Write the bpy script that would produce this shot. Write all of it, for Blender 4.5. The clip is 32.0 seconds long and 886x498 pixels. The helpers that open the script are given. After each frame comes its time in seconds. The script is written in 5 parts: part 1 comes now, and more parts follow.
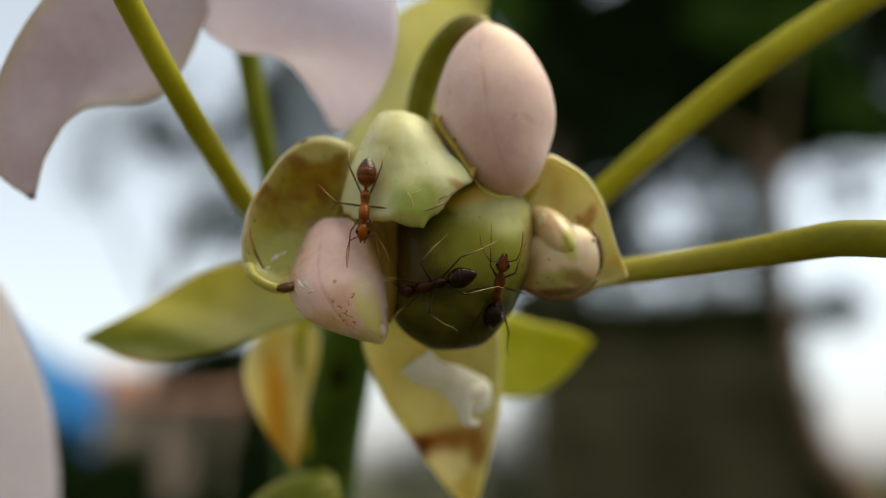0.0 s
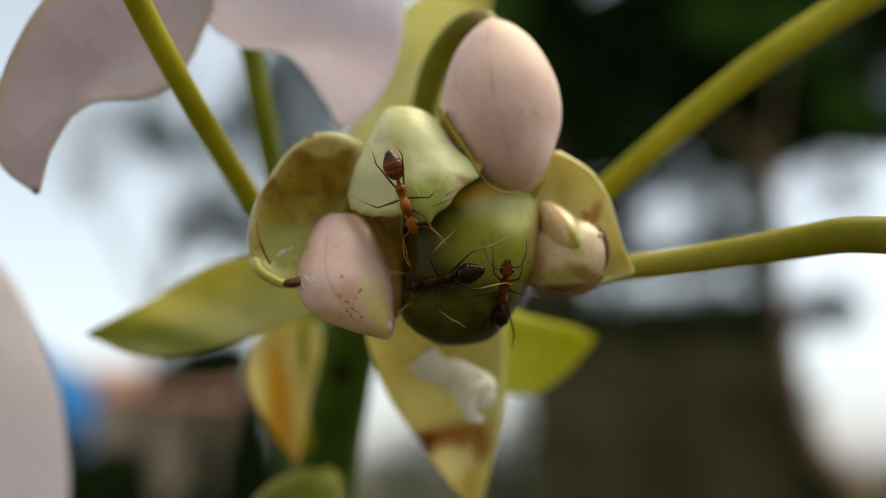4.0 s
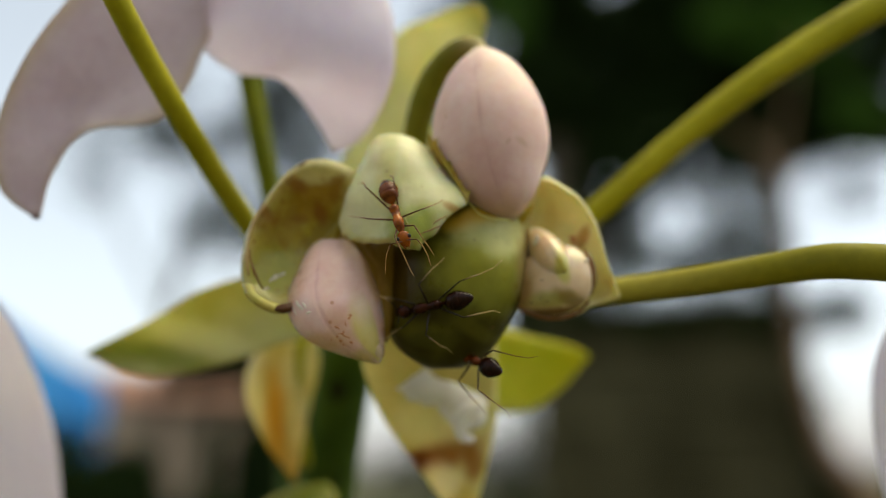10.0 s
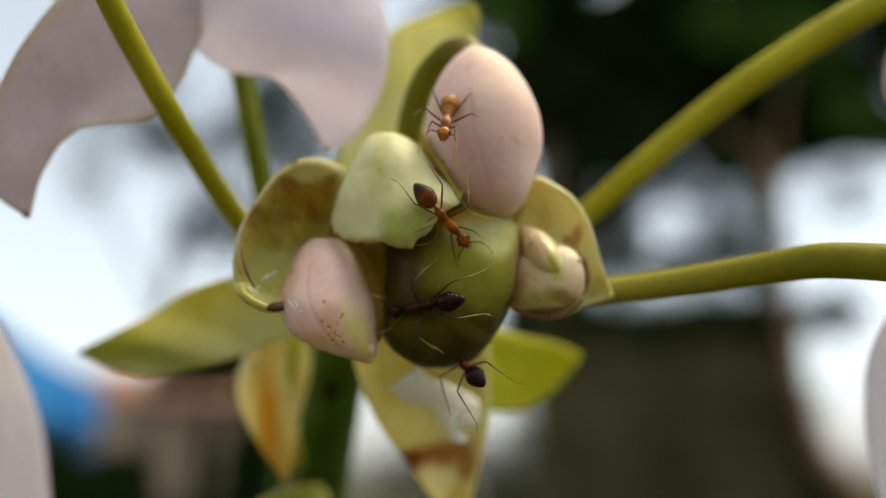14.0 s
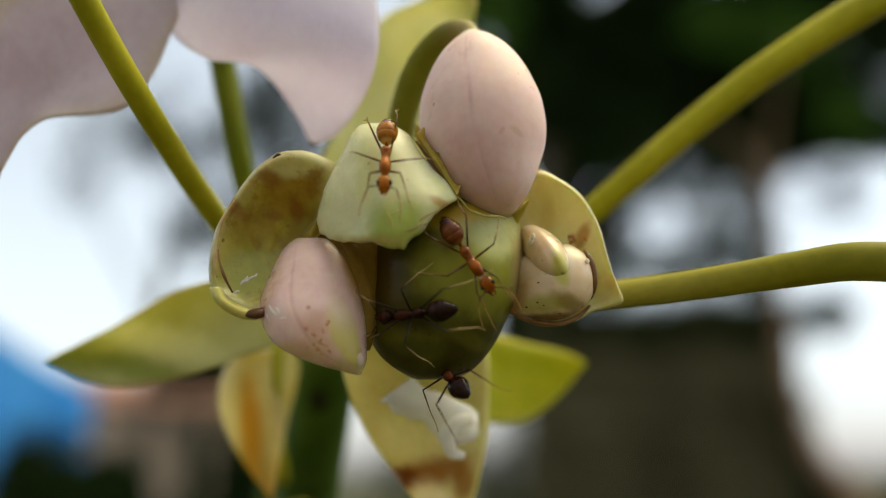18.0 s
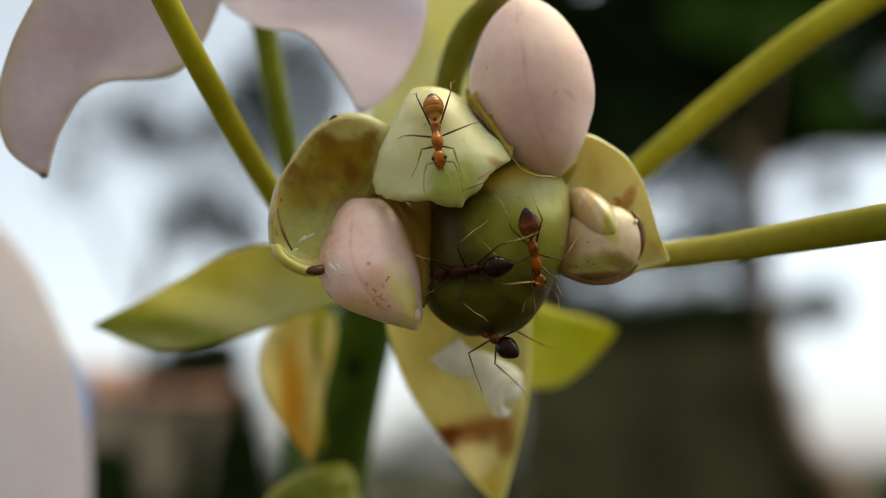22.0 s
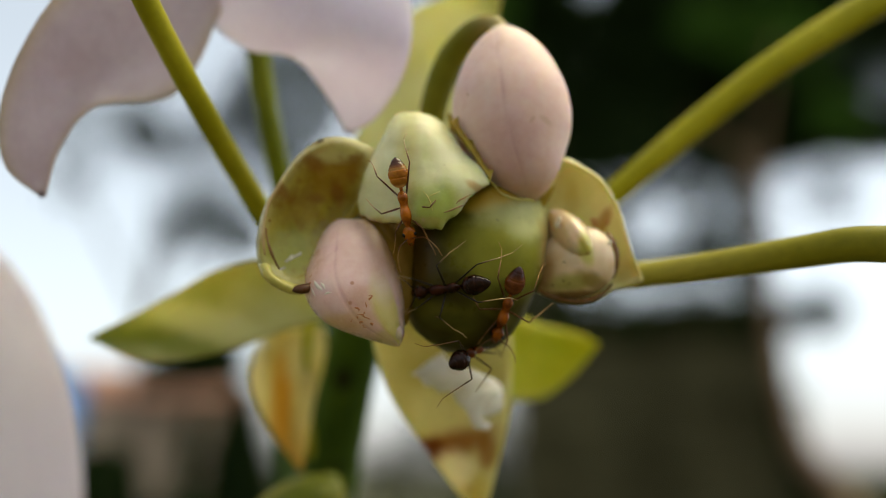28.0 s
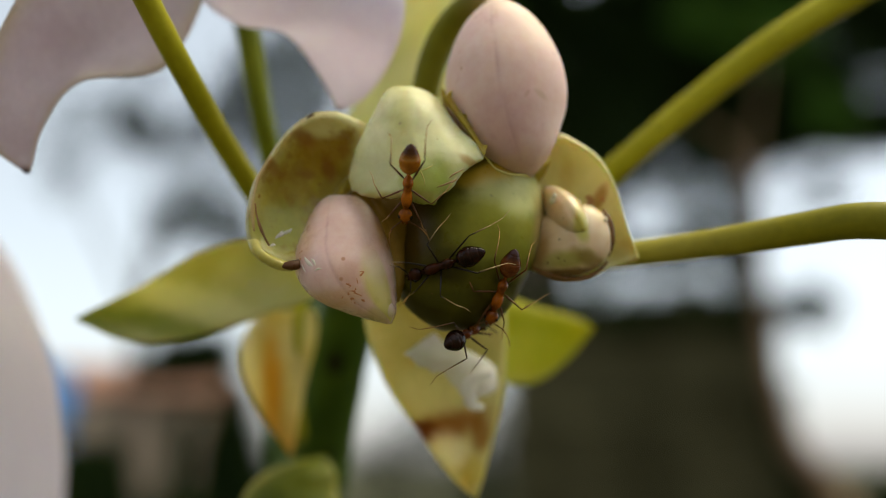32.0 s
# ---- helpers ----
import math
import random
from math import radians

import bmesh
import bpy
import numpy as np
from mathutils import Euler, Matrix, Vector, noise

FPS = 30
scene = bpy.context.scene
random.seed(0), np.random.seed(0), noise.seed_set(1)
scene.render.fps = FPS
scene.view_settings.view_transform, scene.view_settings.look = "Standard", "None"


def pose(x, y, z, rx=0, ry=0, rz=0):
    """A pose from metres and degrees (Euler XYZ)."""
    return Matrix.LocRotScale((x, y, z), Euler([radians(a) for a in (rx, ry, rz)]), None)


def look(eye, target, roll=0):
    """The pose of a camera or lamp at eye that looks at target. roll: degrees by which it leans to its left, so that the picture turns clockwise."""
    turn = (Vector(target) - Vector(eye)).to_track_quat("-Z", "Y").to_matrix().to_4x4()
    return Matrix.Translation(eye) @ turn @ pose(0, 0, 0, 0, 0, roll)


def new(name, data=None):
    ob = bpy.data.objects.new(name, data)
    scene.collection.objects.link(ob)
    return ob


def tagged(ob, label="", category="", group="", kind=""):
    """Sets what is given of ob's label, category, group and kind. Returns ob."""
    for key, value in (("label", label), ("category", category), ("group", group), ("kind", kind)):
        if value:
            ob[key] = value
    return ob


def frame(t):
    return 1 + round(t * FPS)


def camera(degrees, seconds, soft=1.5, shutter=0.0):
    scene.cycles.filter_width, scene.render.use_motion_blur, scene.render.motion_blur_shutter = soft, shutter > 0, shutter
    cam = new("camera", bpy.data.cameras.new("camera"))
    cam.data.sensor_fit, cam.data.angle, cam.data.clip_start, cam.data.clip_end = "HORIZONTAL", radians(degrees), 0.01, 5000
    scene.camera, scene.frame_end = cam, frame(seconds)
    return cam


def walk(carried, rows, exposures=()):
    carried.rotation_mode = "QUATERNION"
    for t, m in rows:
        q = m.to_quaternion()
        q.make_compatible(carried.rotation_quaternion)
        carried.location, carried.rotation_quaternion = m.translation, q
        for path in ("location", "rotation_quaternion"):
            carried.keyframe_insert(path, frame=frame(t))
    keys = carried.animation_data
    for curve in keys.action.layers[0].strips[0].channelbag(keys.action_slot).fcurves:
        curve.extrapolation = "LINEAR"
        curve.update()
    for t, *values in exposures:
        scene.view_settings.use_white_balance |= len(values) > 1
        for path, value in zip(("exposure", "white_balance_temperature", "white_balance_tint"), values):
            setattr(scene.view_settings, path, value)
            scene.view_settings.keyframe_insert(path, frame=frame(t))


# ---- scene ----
from mathutils.bvhtree import BVHTree

LENS, EYE, TILT = 53.6, 1.5, 14.0
cam = camera(LENS, 32.0, 1.0)
cam.data.dof.use_dof = True
cam.data.dof.focus_distance = 0.0458
cam.data.dof.aperture_fstop = 14.0
# the camera is held by hand: seconds, millimetres right, ahead and up, then yaw, pitch and roll
HELD = [
    (0, -0.000, -0.000, -0.000, 0.000, -0.000, -0.000),
    (0.5, 0.531, 0.107, -0.197, 0.233, -0.103, 0.009),
    (1, -0.247, 0.528, -0.777, 0.145, -0.224, 0.050),
    (1.5, -0.737, 0.897, -1.293, -0.008, -0.301, 0.111),
    (2, -0.526, 0.715, -1.232, -0.309, -0.263, 0.052),
    (2.5, -0.227, 0.794, -1.228, -0.329, -0.276, 0.035),
    (3, -0.138, 0.277, -0.502, -0.242, -0.098, -0.078),
    (3.5, -0.373, 0.176, -0.417, -0.342, -0.070, -0.118),
    (5.5, -0.908, -0.748, 0.514, -0.021, 0.154, -0.140),
    (6, -0.616, -0.677, 0.062, 0.142, -0.031, -0.018),
    (6.5, -0.374, 0.149, -0.862, 0.135, -0.286, -0.017),
    (7, 0.123, -0.533, -0.067, 0.111, -0.050, -0.091),
    (7.5, 0.147, -1.181, 1.089, 0.243, 0.237, -0.085),
    (8, 0.248, -1.292, 1.526, 0.179, 0.260, -0.077),
    (8.5, 0.582, -1.623, 2.297, 0.044, 0.486, -0.110),
    (9, 0.762, -1.426, 1.967, 0.000, 0.385, -0.138),
    (9.5, 0.405, -1.143, 1.390, 0.307, 0.145, -0.117),
    (10, 0.501, -1.018, 1.120, 0.280, 0.099, -0.100),
    (10.5, 0.401, -0.785, 0.903, 0.248, 0.072, -0.180),
    (11, 0.040, -0.860, 0.775, 0.267, 0.117, -0.156),
    (11.5, 0.194, -0.653, 0.819, 0.215, 0.055, -0.188),
    (12, 0.357, -0.807, 0.998, 0.101, 0.087, -0.203),
    (12.5, 0.590, -0.893, 0.964, 0.183, 0.187, -0.245),
    (13, 0.768, -0.791, 1.114, 0.256, 0.055, -0.254),
    (13.5, 0.591, -0.969, 0.983, 0.048, 0.219, -0.279),
    (15.5, 0.749, 0.985, 0.612, -0.100, 0.101, -0.046),
    (16, -0.458, 1.961, 0.111, -0.080, 0.025, -0.012),
    (16.5, 0.527, 3.198, 0.332, -0.741, -0.149, -0.045),
    (17, 0.252, 3.599, 0.445, -0.554, 0.148, -0.034),
    (17.5, 0.074, 3.249, 0.824, -0.564, 0.266, -0.061),
    (18, 0.506, 3.269, 0.909, -0.503, 0.345, -0.098),
    (18.5, 0.617, 2.996, 0.902, -0.566, 0.317, -0.124),
    (19, 0.316, 3.584, 0.140, -0.472, 0.036, -0.117),
    (19.5, 0.032, 2.901, 0.628, -0.493, 0.134, -0.152),
    (20, -0.389, 2.956, 0.423, -0.424, 0.088, -0.183),
    (20.5, -0.583, 2.924, -0.076, -0.432, 0.049, -0.163),
    (21, -1.037, 2.094, 0.294, -0.566, 0.176, -0.198),
    (21.5, -2.224, 1.990, -0.034, -0.747, 0.101, -0.187),
    (22, -2.787, 2.126, -0.844, -1.030, -0.171, -0.200),
    (22.5, -2.270, 1.980, -1.182, -1.102, -0.155, -0.329),
    (23, -2.299, 0.677, -0.558, -1.159, 0.026, -0.327),
    (23.5, -2.390, -0.149, 0.122, -1.186, 0.177, -0.462),
    (24, -2.735, -0.674, 1.077, -1.266, 0.251, -0.542),
    (24.5, -2.846, -0.736, 1.126, -1.077, 0.291, -0.578),
    (25, -2.331, -0.488, 1.225, -1.221, 0.224, -0.645),
    (25.5, -1.476, -0.203, 0.970, -1.019, 0.239, -0.609),
    (26, -2.103, -0.411, 0.764, -1.260, 0.349, -0.655),
    (26.5, -2.185, 0.095, 0.118, -1.065, 0.060, -0.558),
    (28.5, -1.725, 0.147, 0.038, -1.024, 0.123, -0.470),
    (29, -1.822, 0.109, 0.164, -0.975, 0.234, -0.490),
    (29.5, -1.893, 0.444, -0.390, -0.856, 0.106, -0.401),
    (30, -1.844, 0.085, 0.024, -0.882, 0.244, -0.515),
    (30.5, -1.621, 0.061, 0.251, -1.275, 0.250, -0.560),
    (31, -1.835, 0.789, -0.577, -1.118, -0.160, -0.522),
    (31.5, -1.931, 1.117, -1.153, -1.385, -0.268, -0.556),
    (32, -1.751, 1.022, -0.982, -1.460, -0.235, -0.556),
]
STAND = pose(0, 0, EYE, TILT, 0, 0)
walk(cam, [(t, STAND @ pose(x / 1000, y / 1000, z / 1000, 90 + pitch, roll, yaw)) for t, x, y, z, yaw, pitch, roll in HELD],
     exposures=[(0, 0.92), (3, 0.92), (6, 0.9), (8, 0.86), (9, 0.86), (10, 0.97), (13, 1.0), (16, 0.99), (19, 1.01), (22, 0.97), (24, 0.9), (25, 0.86), (26.5, 0.9), (29, 1.01), (31, 1.0), (32, 0.92)])

# ---------------------------------------------------------------- light
world = bpy.data.worlds.new("sky")
scene.world = world
world.use_nodes = True
wn = world.node_tree
sky = wn.nodes.new("ShaderNodeTexSky")
sky.sky_type = "NISHITA"
sky.sun_disc = False
sky.sun_elevation = radians(70)
sky.sun_rotation = radians(88)
sky.air_density, sky.dust_density, sky.ozone_density = 1.0, 2.0, 1.0
haze = wn.nodes.new("ShaderNodeHueSaturation")
haze.inputs["Hue"].default_value = 0.475
haze.inputs["Saturation"].default_value = 0.37
wn.links.new(sky.outputs[0], haze.inputs["Color"])
wn.links.new(haze.outputs[0], wn.nodes["Background"].inputs[0])
wn.nodes["Background"].inputs[1].default_value = 0.12

sun = new("sun", bpy.data.lights.new("sun", "SUN"))
sun.data.energy = 1.5
sun.data.angle = radians(48)
sun.data.color = (1.0, 0.88, 0.4)
sun.matrix_world = look((2.4, 0.9, 6.0), (0, 0, 0))


# ---------------------------------------------------------------- materials
def material(name):
    m = bpy.data.materials.new(name)
    m.use_nodes = True
    t = m.node_tree
    return m, t, t.nodes["Principled BSDF"]


def node(t, kind, **inputs):
    n = t.nodes.new(kind)
    for key, value in inputs.items():
        n.inputs[key.replace("_", " ")].default_value = value
    return n


def noise_at(t, scale, detail=3.0, rough=0.55, stretch=None):
    """Noise in object space; scale is in features per millimetre."""
    tc = t.nodes.new("ShaderNodeTexCoord")
    n = node(t, "ShaderNodeTexNoise", Scale=scale * 1000, Detail=detail, Roughness=rough)
    if stretch:
        mp = t.nodes.new("ShaderNodeMapping")
        mp.inputs["Scale"].default_value = stretch
        t.links.new(tc.outputs["Object"], mp.inputs["Vector"])
        t.links.new(mp.outputs[0], n.inputs["Vector"])
    else:
        t.links.new(tc.outputs["Object"], n.inputs["Vector"])
    return n.outputs["Fac"]


def ramp(t, fac, *stops):
    r = t.nodes.new("ShaderNodeValToRGB")
    while len(r.color_ramp.elements) < len(stops):
        r.color_ramp.elements.new(0.5)
    for e, (p, c) in zip(r.color_ramp.elements, stops):
        e.position = p
        e.color = (*c, 1) if isinstance(c, tuple) else (c, c, c, 1)
    t.links.new(fac, r.inputs[0])
    return r.outputs[0]


def mixed(t, fac, a, b, how="MIX"):
    m = t.nodes.new("ShaderNodeMix")
    m.data_type, m.blend_type = "RGBA", how
    for value, slot in ((fac, 0), (a, 6), (b, 7)):
        if isinstance(value, (int, float)):
            m.inputs[slot].default_value = value
        elif isinstance(value, tuple):
            m.inputs[slot].default_value = (*value, 1)
        else:
            t.links.new(value, m.inputs[slot])
    return m.outputs[2]


def times(t, a, b):
    m = t.nodes.new("ShaderNodeMath")
    m.operation = "MULTIPLY"
    for i, v in enumerate((a, b)):
        if isinstance(v, (int, float)):
            m.inputs[i].default_value = v
        else:
            t.links.new(v, m.inputs[i])
    return m.outputs[0]


def along(t, name="along"):
    a = t.nodes.new("ShaderNodeAttribute")
    a.attribute_name = name
    return a.outputs["Fac"]


def patch(t, x, z, rx, rz, lean):
    """A stain, or light and shade put into the colour, of its own place and size on the plant, in millimetres, with a
    soft uneven edge.
    """
    tc = t.nodes.new("ShaderNodeTexCoord")
    mp = t.nodes.new("ShaderNodeMapping")
    mp.vector_type = "TEXTURE"
    mp.inputs["Location"].default_value = (x / 1000, 0, z / 1000)
    mp.inputs["Rotation"].default_value = (0, radians(lean), 0)
    mp.inputs["Scale"].default_value = (rx / 1000, 1.0, rz / 1000)
    t.links.new(tc.outputs["Object"], mp.inputs["Vector"])
    far = t.nodes.new("ShaderNodeVectorMath")
    far.operation = "LENGTH"
    t.links.new(mp.outputs[0], far.inputs[0])
    ragged = node(t, "ShaderNodeMath")
    ragged.operation = "MULTIPLY_ADD"
    t.links.new(noise_at(t, 0.7, 5, 0.6), ragged.inputs[0])
    ragged.inputs[1].default_value = 0.9
    t.links.new(far.outputs["Value"], ragged.inputs[2])
    fade = t.nodes.new("ShaderNodeMapRange")
    fade.interpolation_type = "SMOOTHSTEP"
    for slot, value in ((1, 0.85), (2, 1.75), (3, 1.0), (4, 0.0)):
        fade.inputs[slot].default_value = value
    t.links.new(ragged.outputs[0], fade.inputs[0])
    return fade.outputs[0]


def flesh(name, low, high, ends=None, blotch=None, blotch_scale=0.35, cut=0.56, rough=0.38,
          glow=0.25, sss=0.25, fine=2.5, lift=0.12, veins=0.0, rim=None, seam=None, warp=0.0, specks=None, shine=0.18, tint=None, wet=0.0, patches=(), depth=0.0008, lumps=0.8):
    """Soft plant tissue: two tones by noise, another colour along the length, blotches, fine relief, light coming through."""
    m, t, p = material(name)
    col = mixed(t, ramp(t, noise_at(t, 0.22, 4), (0.35, 0.0), (0.68, 1.0)), low, high)
    s = along(t)
    if warp:
        wn2 = node(t, "ShaderNodeMath")
        wn2.operation = "MULTIPLY_ADD"
        t.links.new(noise_at(t, 0.45, 4), wn2.inputs[0])
        wn2.inputs[1].default_value = warp
        ad = node(t, "ShaderNodeMath")
        ad.operation = "SUBTRACT"
        t.links.new(s, wn2.inputs[2])
        t.links.new(wn2.outputs[0], ad.inputs[0])
        ad.inputs[1].default_value = warp * 0.5
        s = ad.outputs[0]
    if ends:
        f = ramp(t, s, *[(q, float(k)) for q, k, _ in ends])
        c = ramp(t, s, *[(q, c) for q, _, c in ends])
        col = mixed(t, f, col, c)
    if rim:
        f = ramp(t, along(t, "across"), (0.0, 1.0), (0.1, 0.15), (0.2, 0.0), (0.8, 0.0), (0.9, 0.15), (1.0, 1.0))
        col = mixed(t, f, col, rim)
    if seam:
        col = mixed(t, times(t, along(t, "seam"), 0.42), col, seam)
    for x, z, rx, rz, lean, colour, strength in patches:
        col = mixed(t, times(t, patch(t, x, z, rx, rz, lean), strength), col, colour)
    grain = noise_at(t, fine, 5, 0.6)
    col = mixed(t, 0.24, col, ramp(t, grain, (0.3, 0.33), (0.7, 0.67)), "OVERLAY")
    if veins:
        v = noise_at(t, 1.2, 2, 0.5, (5.0, 5.0, 0.5))
        col = mixed(t, times(t, veins, ramp(t, v, (0.44, 0.0), (0.5, 1.0), (0.56, 0.0))), col, tuple(0.6 * x for x in low))
    if specks:
        tc = t.nodes.new("ShaderNodeTexCoord")
        vo = node(t, "ShaderNodeTexVoronoi", Scale=900.0)
        t.links.new(tc.outputs["Object"], vo.inputs["Vector"])
        dots = times(t, ramp(t, vo.outputs["Distance"], (0.06, 1.0), (0.13, 0.0)), ramp(t, noise_at(t, 0.5, 2), (0.52, 0.0), (0.58, 0.9)))
        col = mixed(t, dots, col, specks)
    if blotch:
        f = ramp(t, noise_at(t, blotch_scale, 5, 0.65), (cut - 0.02, 0.0), (cut + 0.14, 0.75))
        col = mixed(t, f, col, blotch)
    if tint:
        shade_of = mixed(t, ramp(t, noise_at(t, 0.5, 4), (0.3, 0.0), (0.7, 1.0)), tuple(0.82 * x for x in tint), tint)
        col = mixed(t, times(t, along(t, "tint"), 0.9), col, shade_of)
    t.links.new(col, p.inputs["Base Color"])
    p.inputs["Roughness"].default_value = rough
    t.links.new(ramp(t, noise_at(t, 0.8, 3), (0.32, max(rough - 0.16, 0.08)), (0.7, rough + 0.16)), p.inputs["Roughness"])
    p.inputs["Specular IOR Level"].default_value = shine
    p.inputs["Coat Weight"].default_value = wet
    p.inputs["Coat IOR"].default_value = 1.65
    p.inputs["Coat Roughness"].default_value = 0.08
    p.inputs["Subsurface Weight"].default_value = sss
    p.inputs["Subsurface Radius"].default_value = (1.0, 0.65, 0.22)
    p.inputs["Subsurface Scale"].default_value = depth
    b = node(t, "ShaderNodeBump", Strength=lift, Distance=0.0002)
    t.links.new(grain, b.inputs["Height"])
    t.links.new(b.outputs[0], p.inputs["Normal"])
    if wet:
        cb = node(t, "ShaderNodeBump", Strength=lumps, Distance=0.0003)
        t.links.new(noise_at(t, 1.1, 4, 0.6), cb.inputs["Height"])
        t.links.new(cb.outputs[0], p.inputs["Coat Normal"])
    if glow:
        tr = t.nodes.new("ShaderNodeBsdfTranslucent")
        t.links.new(col, tr.inputs[0])
        mx = t.nodes.new("ShaderNodeMixShader")
        mx.inputs[0].default_value = glow
        t.links.new(p.outputs[0], mx.inputs[1])
        t.links.new(tr.outputs[0], mx.inputs[2])
        t.links.new(mx.outputs[0], t.nodes["Material Output"].inputs[0])
    return m


def far_stuff(name, low, high, scale=3.0, rough=0.9):
    """Surface of things metres away; scale in features per metre."""
    m, t, p = material(name)
    col = mixed(t, ramp(t, noise_at(t, scale / 1000, 5), (0.35, 0.0), (0.65, 1.0)), low, high)
    t.links.new(col, p.inputs["Base Color"])
    p.inputs["Roughness"].default_value = rough
    p.inputs["Specular IOR Level"].default_value = 0.12
    return m


PINK_BUD = flesh("pink_bud_skin", (0.755, 0.535, 0.485), (0.815, 0.61, 0.555), warp=0.35, specks=(0.55, 0.32, 0.2), glow=0.0, sss=0.5, depth=0.0016, rough=0.42, shine=0.15, fine=1.6, lift=0.06,
                 seam=(0.5, 0.26, 0.26), ends=[(0.0, 0.5, (0.5, 0.48, 0.28)), (0.14, 0.0, (0.6, 0.45, 0.4)), (0.72, 0.0, (0.66, 0.44, 0.34)), (0.92, 0.55, (0.56, 0.36, 0.2)), (1.0, 0.9, (0.4, 0.28, 0.1))],
                 patches=[(2.72, 5.60, 1.6, 2.6, -20, (0.6, 0.36, 0.36), 0.5), (4.69, 7.30, 0.5, 0.2, 35, (0.58, 0.4, 0.26), 0.5), (3.92, 7.29, 0.12, 0.25, 35, (0.55, 0.35, 0.22), 0.4)])
PINK_BUD_MARKED = flesh("marked_pink_bud_skin", (0.73, 0.49, 0.425), (0.8, 0.58, 0.51), specks=(0.5, 0.24, 0.14), glow=0.0, sss=0.45, depth=0.0014, rough=0.34, seam=(0.55, 0.3, 0.3), tint=(0.7, 0.61, 0.17), shine=0.22, wet=0.5, lift=0.12, fine=1.8, lumps=0.6,
                        patches=[(-8.16, -1.20, 0.8, 2.2, 12, (0.62, 0.36, 0.26), 0.6), (-6.47, -3.92, 2.6, 0.7, -14, (0.66, 0.42, 0.2), 0.6), (-3.78, 0.51, 0.6, 2.6, -12, (0.5, 0.3, 0.1), 0.8), (-5.27, -2.54, 0.9, 0.7, -20, (0.6, 0.32, 0.18), 0.5), (-3.89, -4.66, 0.8, 0.6, 0, (0.6, 0.5, 0.24), 0.8)])
# The pale upper right patch puts light on the hood into its colour.
GREEN_BUD = flesh("pale_green_bud_skin", (0.63, 0.63, 0.3), (0.78, 0.77, 0.48), glow=0.12, sss=0.6, depth=0.0022, fine=1.2, rough=0.3, shine=0.2, wet=0.25, lift=0.08, specks=(0.5, 0.42, 0.2),
                  patches=[(-1.52, 2.21, 1.7, 1.5, -20, (0.34, 0.42, 0.05), 0.85), (-2.98, 5.53, 0.7, 2.6, 6, (0.66, 0.62, 0.2), 0.6), (-0.79, 5.86, 1.0, 2.4, -42, (0.8, 0.78, 0.46), 0.7), (-4.71, 2.63, 1.3, 2.2, 12, (0.6, 0.58, 0.3), 0.6),
                           (0.82, 3.45, 0.7, 0.25, 30, (0.5, 0.28, 0.08), 0.7), (-2.88, 1.58, 2.4, 0.3, 0, (0.5, 0.42, 0.14), 0.6)])
# Patches put the lit right shoulder, shaded left and dark underside into the colour.
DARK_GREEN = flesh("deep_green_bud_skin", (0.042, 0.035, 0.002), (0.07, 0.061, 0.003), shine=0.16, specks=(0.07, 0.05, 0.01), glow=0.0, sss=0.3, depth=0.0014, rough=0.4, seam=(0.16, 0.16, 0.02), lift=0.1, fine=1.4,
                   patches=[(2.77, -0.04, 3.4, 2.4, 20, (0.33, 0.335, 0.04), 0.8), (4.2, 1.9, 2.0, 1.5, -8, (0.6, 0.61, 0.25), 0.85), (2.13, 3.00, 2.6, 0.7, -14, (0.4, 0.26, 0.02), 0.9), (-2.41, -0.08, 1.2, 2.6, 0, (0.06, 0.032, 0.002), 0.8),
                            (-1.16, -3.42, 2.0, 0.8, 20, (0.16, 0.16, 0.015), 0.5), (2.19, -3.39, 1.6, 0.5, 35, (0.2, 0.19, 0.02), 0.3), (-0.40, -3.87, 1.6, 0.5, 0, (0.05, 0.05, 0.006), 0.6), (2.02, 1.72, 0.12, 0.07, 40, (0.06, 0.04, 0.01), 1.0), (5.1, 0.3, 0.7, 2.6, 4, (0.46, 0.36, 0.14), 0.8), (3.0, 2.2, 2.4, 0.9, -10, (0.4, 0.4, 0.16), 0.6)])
MEMBRANE = flesh("tan_membrane", (0.26, 0.15, 0.02), (0.4, 0.26, 0.05), glow=0.25, rough=0.35)
CALYX = flesh("olive_calyx", (0.4, 0.3, 0.025), (0.54, 0.42, 0.06), glow=0.2, sss=0.3, rough=0.35, wet=0.2, blotch=(0.34, 0.2, 0.02), cut=0.5, blotch_scale=0.5)
UNDER = flesh("brown_olive_base", (0.22, 0.13, 0.014), (0.36, 0.23, 0.04), glow=0.0, sss=0.2, rough=0.5, shine=0.1)
DRIED = flesh("dark_brown_dried_edge", (0.1, 0.04, 0.01), (0.28, 0.14, 0.04), glow=0.0, sss=0.0, rough=0.35, wet=0.4)
RUST = flesh("brown_dried_edge", (0.16, 0.06, 0.012), (0.66, 0.5, 0.22), glow=0.0, sss=0.0, rough=0.4, wet=0.3)
